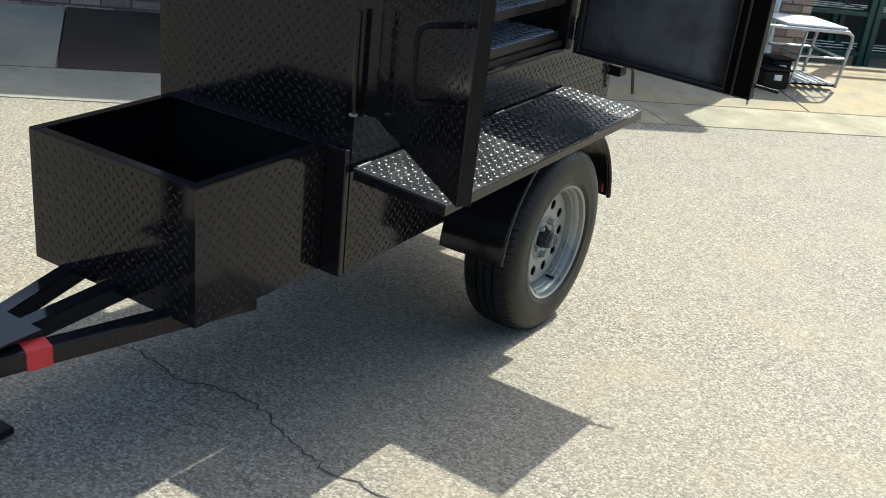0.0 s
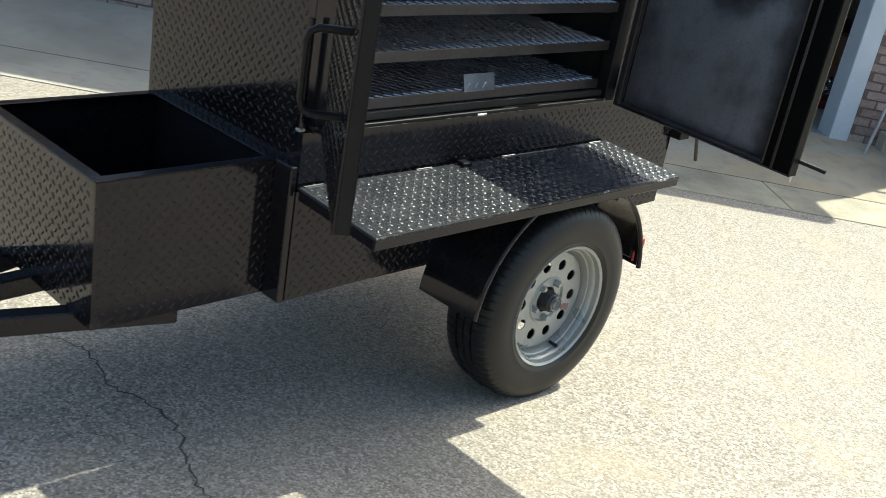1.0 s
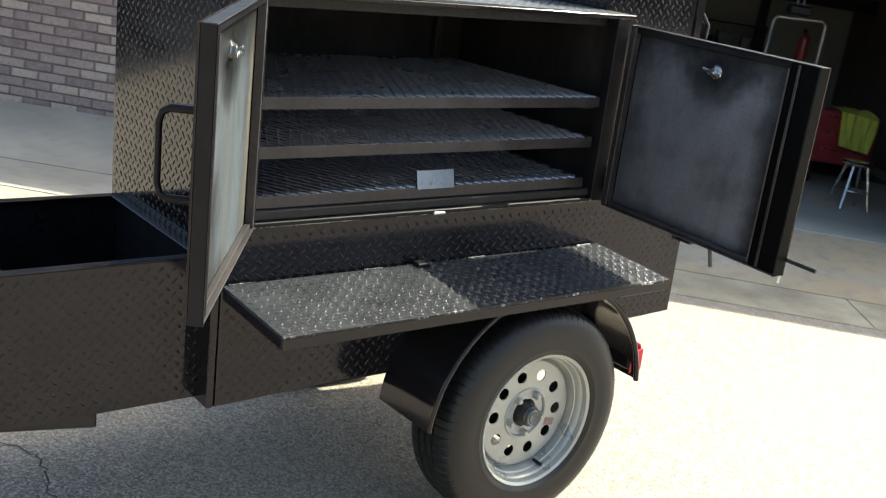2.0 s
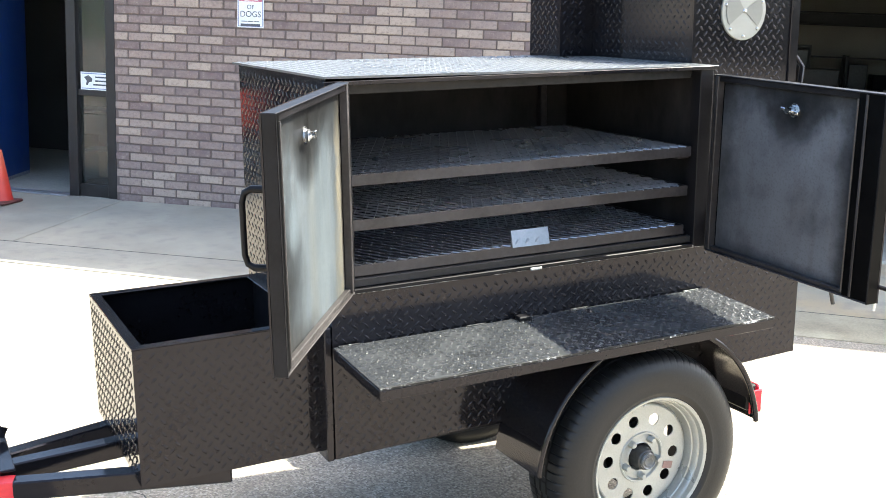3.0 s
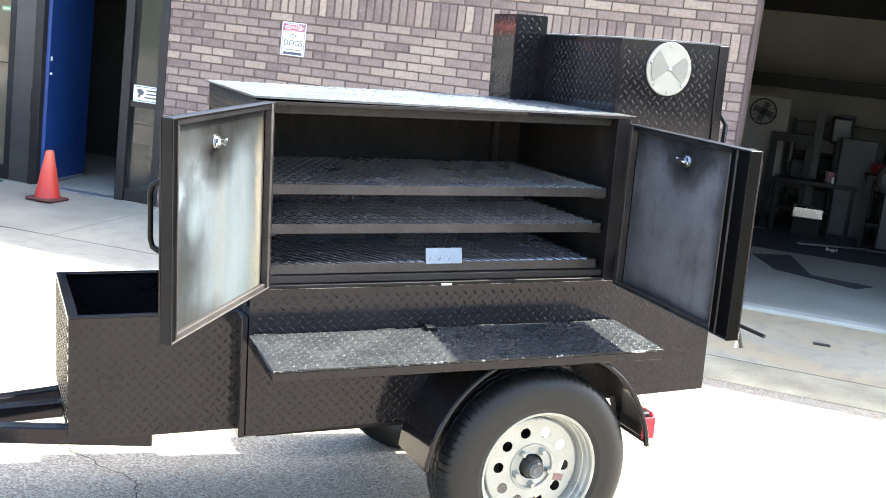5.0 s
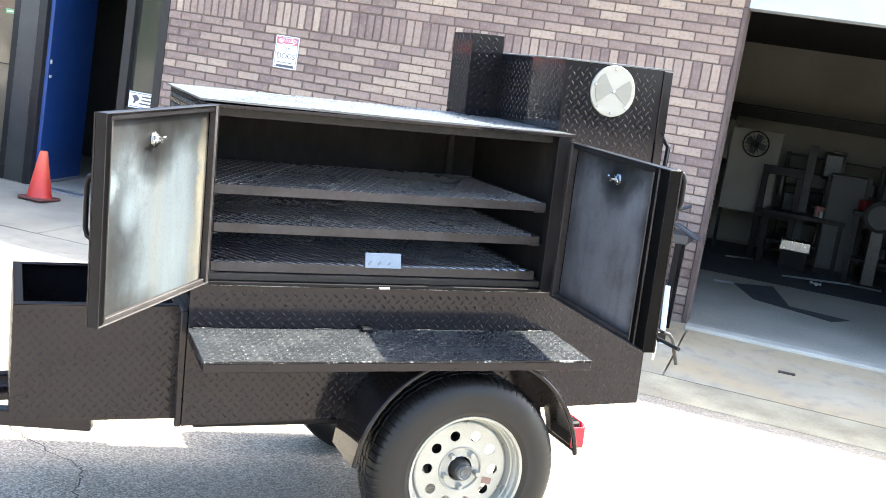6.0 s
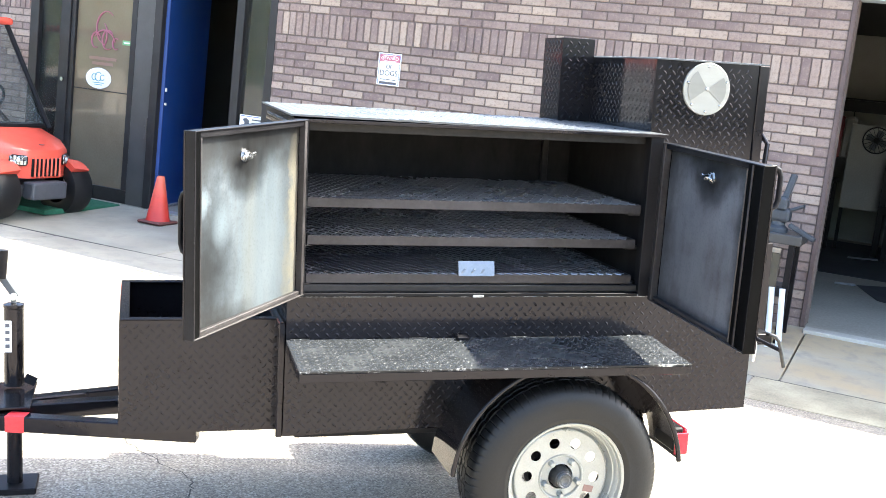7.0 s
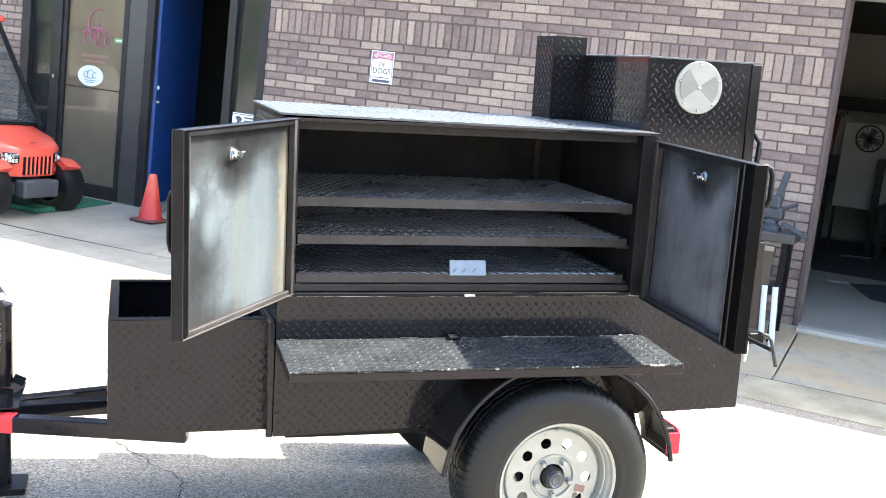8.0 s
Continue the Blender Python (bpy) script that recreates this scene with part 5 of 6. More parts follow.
    part("floor_pan", box((-1.2, -0.5, 0.3), (-0.34, 0.5, 0.34), 0.01), CARTGREY, c)
    part("dash", box((-0.46, -0.46, 0.4), (-0.34, 0.46, 0.78), 0.03), CARTGREY, c)
    part("rear_body", box((-2.1, -0.5, 0.33), (-1.2, 0.5, 0.66), 0.05, None, None, 2), CARTGREY, c)
    part("seat", box((-1.75, -0.48, 0.66), (-1.2, 0.48, 0.78), 0.04, None, None, 2), CARTGREY, c)
    part("backrest", box((-1.85, -0.48, 0.8), (-1.74, 0.48, 1.15), 0.04, None, None, 2), CARTGREY, c)
    for s in (1, -1):
        part("roof_post", tube([(-0.27, s * 0.45, 0.74), (-0.86, s * 0.45, 1.62)], 0.024, 10), SATIN, c, "", True)
        part("roof_post", tube([(-1.8, s * 0.45, 0.7), (-1.75, s * 0.45, 1.62)], 0.02, 10), SATIN, c, "", True)
    m = pose(-0.3, 0, 0.745) @ pose(0, 0, 0, 0, -33, 0)
    w = part("windscreen", box((-0.004, -0.44, 0.03), (0.004, 0.44, 1.02), 0.0, None, m), SHIELD, c, "clear windscreen")
    w.visible_shadow = False
    part("screen_rail", box((-0.012, -0.455, 0.0), (0.012, 0.455, 0.035), 0.006, None, m), SATIN, c)
    part("canopy", box((-1.95, -0.5, 1.62), (-0.82, 0.5, 1.69), 0.03, None, None, 2), CARTRED, c, "orange-red roof")
    ring = [(-0.78 + 0.1 * math.cos(a) * 0.6, 0.2 + 0.17 * math.sin(a), 0.95 + 0.17 * math.cos(a) * 0.8) for a in [2 * math.pi * k / 28 for k in range(28)]]
    sw = part("steering_wheel", tube(ring, 0.014, 8, None, True), SATIN, c, "", True)
    part("spoke", tube([(-0.72, 0.2, 1.08), (-0.84, 0.2, 0.82)], 0.01, 8), SATIN, sw)
    part("column", tube([(-0.78, 0.2, 0.95), (-0.42, 0.2, 0.7)], 0.02, 8), SATIN, sw)
    return c


golf_cart()


# ---- bench with a vise by the brick corner ----
bench = thing("steel_stand", "grey steel stand carrying a bench vise by the wall", "stand", WALL @ pose(-0.26, -0.36, 0.0))
part("side_plate", box((-0.2, -0.155, 0.13), (0.21, -0.145, 0.7), 0.003), OLIVE, bench, "brown plate hung on the stand")
part("plate_edge", box((-0.2, -0.158, 0.7), (0.21, -0.14, 0.735), 0.004), WOOD, bench, "pale edge")
part("top", box((-0.2, -0.16, 0.765), (0.33, 0.2, 0.83), 0.006), PANEL, bench)
for x in (-0.16, 0.27):
    for y in (-0.12, 0.16):
        part("leg", box((x - 0.02, y - 0.02, 0.07), (x + 0.02, y + 0.02, 0.765), 0.003), SATIN, bench)
part("lower_shelf", box((-0.15, -0.1, 0.4), (0.26, 0.15, 0.47), 0.006), VISE, bench)
vise = thing("bench_vise", "blue-grey bench vise with its handle", "vise", WALL @ pose(-0.12, -0.38, 0.83))
part("base", lathe([(0.0, 0.0), (0.075, 0.0), (0.075, 0.03), (0.05, 0.05), (0.045, 0.09)], 24, "z"), VISE, vise, "", True)
part("body", box((-0.1, -0.055, 0.07), (0.08, 0.055, 0.17), 0.025, None, None, 2), VISE, vise)
part("fixed_jaw", box((-0.02, -0.07, 0.15), (0.05, 0.07, 0.24), 0.014), VISE, vise)
part("moving_jaw", box((-0.12, -0.07, 0.13), (-0.06, 0.07, 0.22), 0.014), VISE, vise)
part("screw", tube([(-0.12, 0, 0.1), (-0.2, 0, 0.1)], 0.016, 12), GALV, vise, "", True)
part("handle", tube([(-0.19, -0.09, 0.13), (-0.19, 0.09, 0.07)], 0.008, 8), GALV, vise, "", True)
part("lever", bar((0.02, 0, 0.2), (0.06, 0.02, 0.4), 0.045, 0.035, None, 0.008, (0, 1, 0)), VISE, vise)
part("side_lever", tube([(0.06, -0.03, 0.15), (0.16, -0.05, 0.2)], 0.012, 8), VISE, vise, "", True)
part("tail", bar((0.08, -0.02, 0.06), (0.26, -0.04, -0.02), 0.05, 0.03, None, 0.006), VISE, vise)
for x0 in (0.24, 0.31):
    p = thing("white_pipe", "white plastic pipe leaning on the stand", "pipe", WALL, group="pipes by the wall")
    part("length", tube([(-0.25 + x0 - 0.02, -0.6, apron_height(0, -0.6)), (-0.25 + x0 - 0.06, -0.53, 0.47)], 0.02, 16), PVC, p, "", True)
plank = thing("leaning_board", "pale wooden board leaning by the stand", "board", WALL)
part("board", bar((-0.3, -0.66, apron_height(-0.3, -0.66)), (-0.24, -0.53, 0.75), 0.04, 0.02, None, 0.002, (0, 1, 0)), WOOD, plank)


# ---- workshop ----
def shop(name, label, category, u, y, z=SILL, turn=0, group=""):
    return thing(name, label, category, WALL @ pose(u, y, z, 0, 0, turn), group)


back_beam = shop("steel_beam", "dark steel beam across the back of the workshop", "beam", 0, 6.0, 0)
part("flange", box((-2.0, 0.0, 1.93), (3.9, 0.16, 1.95), 0.002), SATIN, back_beam)
part("flange", box((-2.0, 0.0, 1.79), (3.9, 0.16, 1.81), 0.002), SATIN, back_beam)
part("web", box((-2.0, 0.07, 1.81), (3.9, 0.085, 1.93)), SATIN, back_beam)
for x in (-1.6, 2.6):
    part("column", box((x - 0.05, 0.1, SILL), (x + 0.05, 0.2, 1.789)), SATIN, back_beam)


def fan():
    f = shop("wall_fan", "pale board carrying a round caged fan", "fan", 0.03, 5.6)
    part("board", box((-0.3, 0.0, 0.5), (0.3, 0.03, 1.5), 0.01), BEIGE, f)
    for x in (-0.27, 0.27):
        part("leg", box((x - 0.02, 0.031, 0.0), (x + 0.02, 0.07, 1.4)), SATIN, f)
    ring = [(0.15 * math.cos(a), -0.05, 1.33 + 0.15 * math.sin(a)) for a in [2 * math.pi * k / 32 for k in range(32)]]
    cage = part("cage", tube(ring, 0.008, 6, None, True), SATIN, f, "", True)
    for k in range(8):
        a = math.pi * k / 8
        part("cage_wire", tube([(-0.15 * math.cos(a), -0.052, 1.33 - 0.15 * math.sin(a)), (0.15 * math.cos(a), -0.052, 1.33 + 0.15 * math.sin(a))], 0.003, 5), SATIN, cage)
    for k in range(4):
        part("blade", box((0.02, -0.03, -0.035), (0.12, -0.025, 0.035), 0.002, None, pose(0, 0, 1.33) @ pose(0, 0, 0, 0, 90 * k + 20, 0)), CARTGREY, f)
    part("motor", tube([(0, -0.04, 1.33), (0, -0.001, 1.33)], 0.035, 16), SATIN, f, "", True)
    return f


fan()


def work_table(u, y, w, d, h, label, clutter):
    t = shop("work_table", label, "table", u, y)
    part("top", box((-w / 2, -d / 2, h - 0.05), (w / 2, d / 2, h), 0.004), SATIN, t)
    for x in (-w / 2 + 0.04, w / 2 - 0.04):
        for yy in (-d / 2 + 0.04, d / 2 - 0.04):
            part("leg", box((x - 0.025, yy - 0.025, 0), (x + 0.025, yy + 0.025, h - 0.05)), SATIN, t)
    part("lower_shelf", box((-w / 2 + 0.08, -d / 2 + 0.08, 0.25), (w / 2 - 0.08, d / 2 - 0.08, 0.28)), SATIN, t)
    for k in range(clutter):
        x, s = random.uniform(-w / 2 + 0.1, w / 2 - 0.1), random.uniform(0.04, 0.13)
        kind = k % 3
        c = shop("tool_box" if kind == 0 else "paint_can" if kind == 1 else "steel_block", ("small red tool box", "dented steel can", "offcut of dark steel")[kind] + " on the work table", ("tool box", "can", "steel offcut")[kind], u + x, y + random.uniform(-d / 4, d / 4), SILL + h, random.uniform(-40, 40))
        if kind == 0:
            part("body", box((-s, -s * 0.5, 0), (s, s * 0.5, s), 0.006), SHOPRED, c)
            part("handle", tube([(-s * 0.5, 0, s), (-s * 0.4, 0, s * 1.3), (s * 0.4, 0, s * 1.3), (s * 0.5, 0, s)], 0.006, 6), SATIN, c)
        elif kind == 1:
            part("body", lathe([(0.0, 0.0), (s * 0.6, 0.0), (s * 0.6, s * 1.6), (s * 0.55, s * 1.62), (0.0, s * 1.6)], 20, "z"), GALV, c, "", True)
        else:
            part("block", box((-s, -s * 0.4, 0), (s, s * 0.4, s * 0.6), 0.004), HUB, c)
    return t


work_table(0.75, 5.3, 0.9, 0.6, 0.62, "dark steel work table in the workshop", 5)
work_table(1.9, 4.9, 1.3, 0.7, 0.8, "long dark work table with clutter", 7)
work_table(-0.9, 5.2, 1.2, 0.6, 0.85, "dark bench along the workshop side", 5)
crate = shop("metal_case", "pale dented metal case", "case", 0.72, 5.0, SILL + 0.2)
part("body", box((-0.17, -0.14, 0.0), (0.17, 0.14, 0.13), 0.012), CHROME, crate)
part("plinth", box((-0.15, -0.12, -0.2), (0.15, 0.12, 0.0), 0.004), SATIN, crate)
board = shop("tall_panel", "tall pale sheet leaning at the back of the workshop", "panel", 1.17, 5.62, SILL, 0)
part("sheet", box((-0.25, 0, 0.0), (0.25, 0.02, 1.15), 0.003, None, pose(0, 0, 0, -6, 0, 0)), SCUFFED, board)
locker = shop("machine_column", "dark drill press standing at the back", "machine", 0.95, 5.95)
part("base", box((-0.18, -0.2, 0), (0.18, 0.2, 0.06), 0.01), HUB, locker)
part("column", tube([(0, 0.05, 0.06), (0, 0.05, 1.3)], 0.045, 16), GALV, locker, "", True)
part("head", box((-0.13, -0.25, 1.05), (0.13, 0.2, 1.38), 0.04, None, None, 2), HUB, locker)
part("table", box((-0.16, -0.25, 0.68), (0.16, 0.1, 0.71), 0.01), HUB, locker)
part("chuck", tube([(0, -0.15, 1.05), (0, -0.15, 0.9)], 0.03, 12), GALV, locker, "", True)
pole = shop("upright_pole", "thin pale pole standing in the workshop", "pole", -0.22, 3.1)
part("shaft", tube([(0, 0, 0), (0.03, 0.02, 1.25)], 0.014, 10), GALV, pole, "", True)
part("foot", box((-0.08, -0.05, 0), (0.08, 0.05, 0.05), 0.01), VISE, pole)
jacket = shop("hung_jacket", "red and tan work clothes hanging from the beam", "clothes", -0.45, 5.9, 1.25)
for k, (x, mt) in enumerate(((0.0, SHOPRED), (0.16, BEIGE))):
    bm = lathe([(0.03, 0.5), (0.09, 0.46), (0.11, 0.25), (0.13, 0.02), (0.12, 0.0), (0.0, 0.01)], 18, "z", None, False, (x, 0, -0.02), lambda a, n: 0.02 * math.sin(a * 2.1 + n))
    part("garment", bm, mt, jacket, "", True)
part("hook", tube([(0.0, 0, 0.46), (0.0, 0, 0.545)], 0.006, 6), SATIN, jacket)
part("hook", tube([(0.16, 0, 0.46), (0.16, 0, 0.545)], 0.006, 6), SATIN, jacket)


def stool(u, y, turn):
    s = shop("shop_stool", "low bright steel stool on the workshop floor", "stool", u, y, SILL, turn)
    part("seat", lathe([(0.0, 0.39), (0.115, 0.39), (0.13, 0.375), (0.125, 0.36), (0.0, 0.36)], 28, "z"), CHROME, s, "", True)
    for k in range(4):
        a = radians(90 * k + 45)
        part("leg", tube([(0.085 * math.cos(a), 0.085 * math.sin(a), 0.362), (0.17 * math.cos(a), 0.17 * math.sin(a), 0.0)], 0.012, 10), CHROME, s, "", True)
    ring = [(0.135 * math.cos(a), 0.135 * math.sin(a), 0.15) for a in [2 * math.pi * k / 24 for k in range(24)]]
    part("foot_ring", tube(ring, 0.009, 6, None, True), CHROME, s, "", True)
    return s


stool(2.62, 1.4, 10)
tool_cart = shop("tool_cart", "red rolling tool cart in the workshop", "tool cart", 2.78, 2.75, SILL, 8)
part("body", box((-0.3, -0.22, 0.2), (0.3, 0.22, 0.68), 0.012), SHOPRED, tool_cart)
for k in range(3):
    d = part("drawer", box((-0.28, -0.235, 0.22 + 0.15 * k), (0.28, -0.221, 0.35 + 0.15 * k), 0.004), SHOPRED, tool_cart)
    part("pull", box((-0.2, -0.25, 0.325 + 0.15 * k), (0.2, -0.236, 0.335 + 0.15 * k)), CHROME, d)
for x in (-0.25, 0.25):
    for y in (-0.17, 0.17):
        part("caster", tube([(x - 0.02, y, 0.06), (x + 0.02, y, 0.06)], 0.06, 16), RUBBER, tool_cart, "", True)
        part("caster_fork", box((x - 0.03, y - 0.02, 0.06), (x + 0.03, y + 0.02, 0.199), 0.003), SATIN, tool_cart)
rag = shop("work_vest", "yellow-green vest thrown over the tool cart", "vest", 2.87, 2.5, SILL + 0.685, 8)
bm = bmesh.new()
bmesh.ops.create_grid(bm, x_segments=16, y_segments=18, size=0.5)
for v in bm.verts:
    x, s = v.co.x, v.co.y + 0.5
    fold = 0.018 * math.sin(17 * x + 3 * s) + 0.012 * math.sin(29 * x - 5 * s)
    if s < 0.35:
        v.co = (x * 0.36, 0.24 - 0.7 * s, 0.012 + abs(fold))
    else:
        v.co = (x * (0.36 - 0.12 * (s - 0.35)), -0.036 + 1.2 * fold - 0.02, 0.012 - (s - 0.35) * 0.5 - 0.04 * x)
bmesh.ops.solidify(bm, geom=bm.faces[:], thickness=0.006)
part("cloth", bm, YELLOW, rag, "", True)
hoist = shop("pipe_stand", "pale pipe stand shaped as a hoop in the workshop", "stand", 2.4, 3.5)
part("hoop", tube([(-0.27, 0, 0), (-0.25, 0, 1.38), (-0.22, 0, 1.43), (0.22, 0, 1.45), (0.26, 0, 1.41), (0.25, 0, 0)], 0.016, 10), GALV, hoist, "", True)
part("cross_bar", tube([(-0.26, 0, 0.5), (0.25, 0, 0.5)], 0.012, 8), GALV, hoist, "", True)
for x in (-0.26, 0.25):
    part("foot", box((x - 0.025, -0.3, 0.0), (x + 0.025, 0.3, 0.04), 0.004), GALV, hoist)
block = shop("chain_hoist", "grey chain hoist hanging from the workshop ceiling", "hoist", 2.42, 3.7, 1.62)
part("housing", box((-0.11, -0.08, 0.0), (0.11, 0.08, 0.1), 0.02), VISE, block)
for x in (-0.03, 0.03):
    part("chain", tube([(x, 0, 0.1), (x, 0, 1.163)], 0.008, 8), GALV, block)
tank = shop("fire_extinguisher", "red extinguisher hung on the pipe frame", "extinguisher", 2.47, 3.42, 1.2)
part("cylinder", lathe([(0.0, 0.0), (0.05, 0.0), (0.055, 0.02), (0.055, 0.22), (0.02, 0.26), (0.0, 0.265)], 20, "z"), SHOPRED, tank, "", True)
part("bracket", box((-0.02, 0.03, 0.12), (0.02, 0.078, 0.3), 0.004), SATIN, tank)
locker2 = shop("steel_locker", "scuffed pale steel locker among the machines", "locker", 1.15, 5.05)
part("body", box((-0.2, 0.0, 0.05), (0.2, 0.35, 1.15), 0.012), SCUFFED, locker2)
part("door", box((-0.185, -0.012, 0.08), (0.185, -0.001, 1.12), 0.004), SCUFFED, locker2)
part("plinth", box((-0.19, 0.02, 0.0), (0.19, 0.33, 0.0499)), SATIN, locker2)
for u, w, z0, z1 in ((0.7, 0.1, 0.2, 1.43), (1.0, 0.16, 0.3, 1.41)):
    sheet = shop("steel_offcut", "tall pale steel offcut leaning on the back beam", "steel sheet", u, 5.6, SILL)
    part("sheet", box((-w / 2, 0, 0.0), (w / 2, 0.012, z1), 0.002, None, pose(0, 0, 0, -5, 0, 0)), SCUFFED, sheet)
guard = shop("grinder", "large pale bench grinder guard on a pedestal", "grinder", 1.52, 4.5)
part("guard", lathe([(0.0, -0.12), (0.13, -0.12), (0.17, -0.09), (0.175, 0.08), (0.14, 0.12), (0.0, 0.12)], 28, "y", None, False, (0, 0, 0.78)), SCUFFED, guard, "", True)
part("pedestal", box((-0.07, -0.07, 0.03), (0.07, 0.07, 0.64), 0.01), HUB, guard)
part("foot", box((-0.16, -0.16, 0.0), (0.16, 0.16, 0.03), 0.006), HUB, guard)
bins = shop("storage_shelf", "dark steel shelving packed with black parts", "shelving", 1.55, 6.3)
for x in (-1.15, 0.0, 1.15):
    for y in (0.0, 0.4):
        part("upright", box((x - 0.02, y - 0.02, 0.0), (x + 0.02, y + 0.02, 1.3), 0.002), SATIN, bins)
for z in (0.12, 0.5, 0.88, 1.26):
    part("shelf", box((-1.13, -0.02, z), (1.13, 0.42, z + 0.02), 0.002), SATIN, bins)
for n in range(24):
    w, h = random.uniform(0.08, 0.14), random.uniform(0.16, 0.32)
    x, z = -1.0 + 0.285 * (n % 8), (0.1405, 0.5205, 0.9005)[n // 8]
    c = shop("parts_bin", "black parts bin on the workshop shelving", "bin", 1.55 + x, 6.45, SILL + z, random.uniform(-8, 8), "bins on the shelving")
    part("body", box((-w, -0.1, 0.0), (w, 0.1, h), 0.008), HUB if n % 3 else SATIN, c)
press = shop("hydraulic_press", "dark hydraulic press between the lockers", "press", 0.42, 5.35)
for x in (-0.2, 0.2):
    part("column", box((x - 0.035, -0.04, 0.0), (x + 0.035, 0.04, 1.12), 0.004), SATIN, press)
part("head", box((-0.235, -0.06, 1.02), (0.235, -0.041, 1.12), 0.004), SATIN, press)
part("ram", tube([(0, -0.05, 0.8), (0, -0.05, 1.02)], 0.04, 16), HUB, press, "", True)
part("bed", box((-0.235, -0.07, 0.5), (0.235, -0.041, 0.6), 0.004), SATIN, press)
for (u0, y0), (u1, y1) in (((-0.01, 4.81), (0.29, 5.0)), ((0.08, 2.52), (0.25, 2.61)), ((0.66, 3.99), (1.36, 4.4))):
    rod = thing("steel_rod", "length of bright steel rod lying on the workshop floor", "rod", WALL, "rods on the floor")
    part("bar", tube([(u0, y0, SILL + 0.013), (u1, y1, SILL + 0.013)], 0.011, 8), GALV, rod)
scrap = shop("paper_scrap", "crumpled white paper on the workshop floor", "paper", 1.0, 3.76, SILL + 0.006)
bm = bmesh.new()
bmesh.ops.create_grid(bm, x_segments=6, y_segments=5, size=0.06)
for v in bm.verts:
    v.co.z = 0.02 + 0.018 * math.sin(60 * v.co.x + 1) * math.cos(47 * v.co.y)
bmesh.ops.solidify(bm, geom=bm.faces[:], thickness=0.002)
part("sheet", bm, STICKER, scrap)
# Thin dark sheets added on the floor where it looks darker.
FLOORDARK = surface("dark_floor_tone", (0.035, 0.036, 0.04), (0.075, 0.075, 0.08), 3, (0.6, 0.85), 0, 60, 0.3, 0.002)
floor_patch = thing("dark_floor_sheet", "dark floor patch laid as a thin sheet on the workshop floor", "mat", WALL)
part("sheet", prism([(0.26, 2.67), (0.49, 1.9), (1.16, 1.52), (1.31, 1.8), (0.8, 1.9), (0.61, 3.0)], 0.004, pose(0, 0, SILL + 0.0047) @ pose(0, 0, 0, -90, 0, 0)), FLOORDARK, floor_patch)
# This added sheet stands in for the darker floor further in.
broad = thing("dark_floor_sheet", "broad thin sheet added under the machines for the darker floor", "mat", WALL)
part("sheet", box((-1.4, 3.25, SILL + 0.0005), (3.6, 6.6, SILL + 0.0045), 0.001), FLOORDARK, broad)
display = thing("display_cabinet", "dark wooden cabinet behind the sidelight glass", "cabinet", WALL @ pose(-4.98, 0.62, ENTRY))
DARKWOOD = surface("dark_stained_wood", (0.035, 0.018, 0.012), (0.08, 0.04, 0.028), 5, (0.35, 0.5), 0, 60, 0.1, 0.001, (1, 1, 0.2))
part("top", box((-0.3, -0.2, 0.64), (0.3, 0.2, 0.67), 0.006), DARKWOOD, display)
for x in (-0.28, 0.26):
    part("side", box((x, -0.19, 0.0), (x + 0.02, 0.19, 0.6395), 0.002), DARKWOOD, display)
part("back", box((-0.259, 0.17, 0.0), (0.259, 0.19, 0.6395)), DARKWOOD, display)
for z in (0.02, 0.3):
    part("shelf", box((-0.259, -0.18, z), (0.259, 0.169, z + 0.02)), DARKWOOD, display)
part("drawer", box((-0.259, -0.188, 0.46), (0.259, -0.168, 0.63), 0.003), DARKWOOD, display)
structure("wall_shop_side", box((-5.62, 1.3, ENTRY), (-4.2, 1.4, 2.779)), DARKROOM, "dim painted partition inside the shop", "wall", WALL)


chest = shop("tool_chest", "red tool chest with a grey top by the workshop side", "tool chest", 3.56, 2.6, SILL, 6)
part("body", box((-0.2, -0.16, 0.06), (0.2, 0.16, 0.66), 0.012), SHOPRED, chest)
part("lid", box((-0.21, -0.17, 0.661), (0.21, 0.17, 0.7), 0.008), PANEL, chest, "grey lid")
for k in range(4):
    d = part("drawer", box((-0.185, -0.172, 0.09 + 0.14 * k), (0.185, -0.161, 0.215 + 0.14 * k), 0.004), SHOPRED, chest)
    part("pull", box((-0.12, -0.186, 0.19 + 0.14 * k), (0.12, -0.1725, 0.2 + 0.14 * k)), CHROME, d)
for x in (-0.15, 0.15):
    for y in (-0.11, 0.11):
        part("caster", tube([(x - 0.015, y, 0.03), (x + 0.015, y, 0.03)], 0.03, 14), RUBBER, chest, "", True)
        part("caster_fork", box((x - 0.02, y - 0.015, 0.03), (x + 0.02, y + 0.015, 0.0595)), SATIN, chest)
CARD = surface("brown_cardboard", (0.14, 0.075, 0.04), (0.2, 0.115, 0.065), 4, (0.8, 0.9), 0, 80, 0.1, 0.001)
for u, y, w, h in ((3.68, 2.0, 0.19, 0.3), (3.7, 2.02, 0.17, 0.28)):
    carton = shop("cardboard_box", "brown cardboard carton stacked by the side wall", "box", u, y, SILL + (0.301 if w < 0.18 else 0.0), 7, "cartons by the wall")
    part("carton_body", box((-w, -w, 0.0), (w, w, h - 0.004), 0.004), CARD, carton)
    for s in (-1, 1):
        part("flap", box((-w, min(0.002 * s, w * s), h - 0.0038), (w, max(0.002 * s, w * s), h), 0.001), CARD, carton)
tray = shop("parts_tray", "red tray heaped with bright steel fittings", "tray", 3.27, 1.36, SILL, 12)
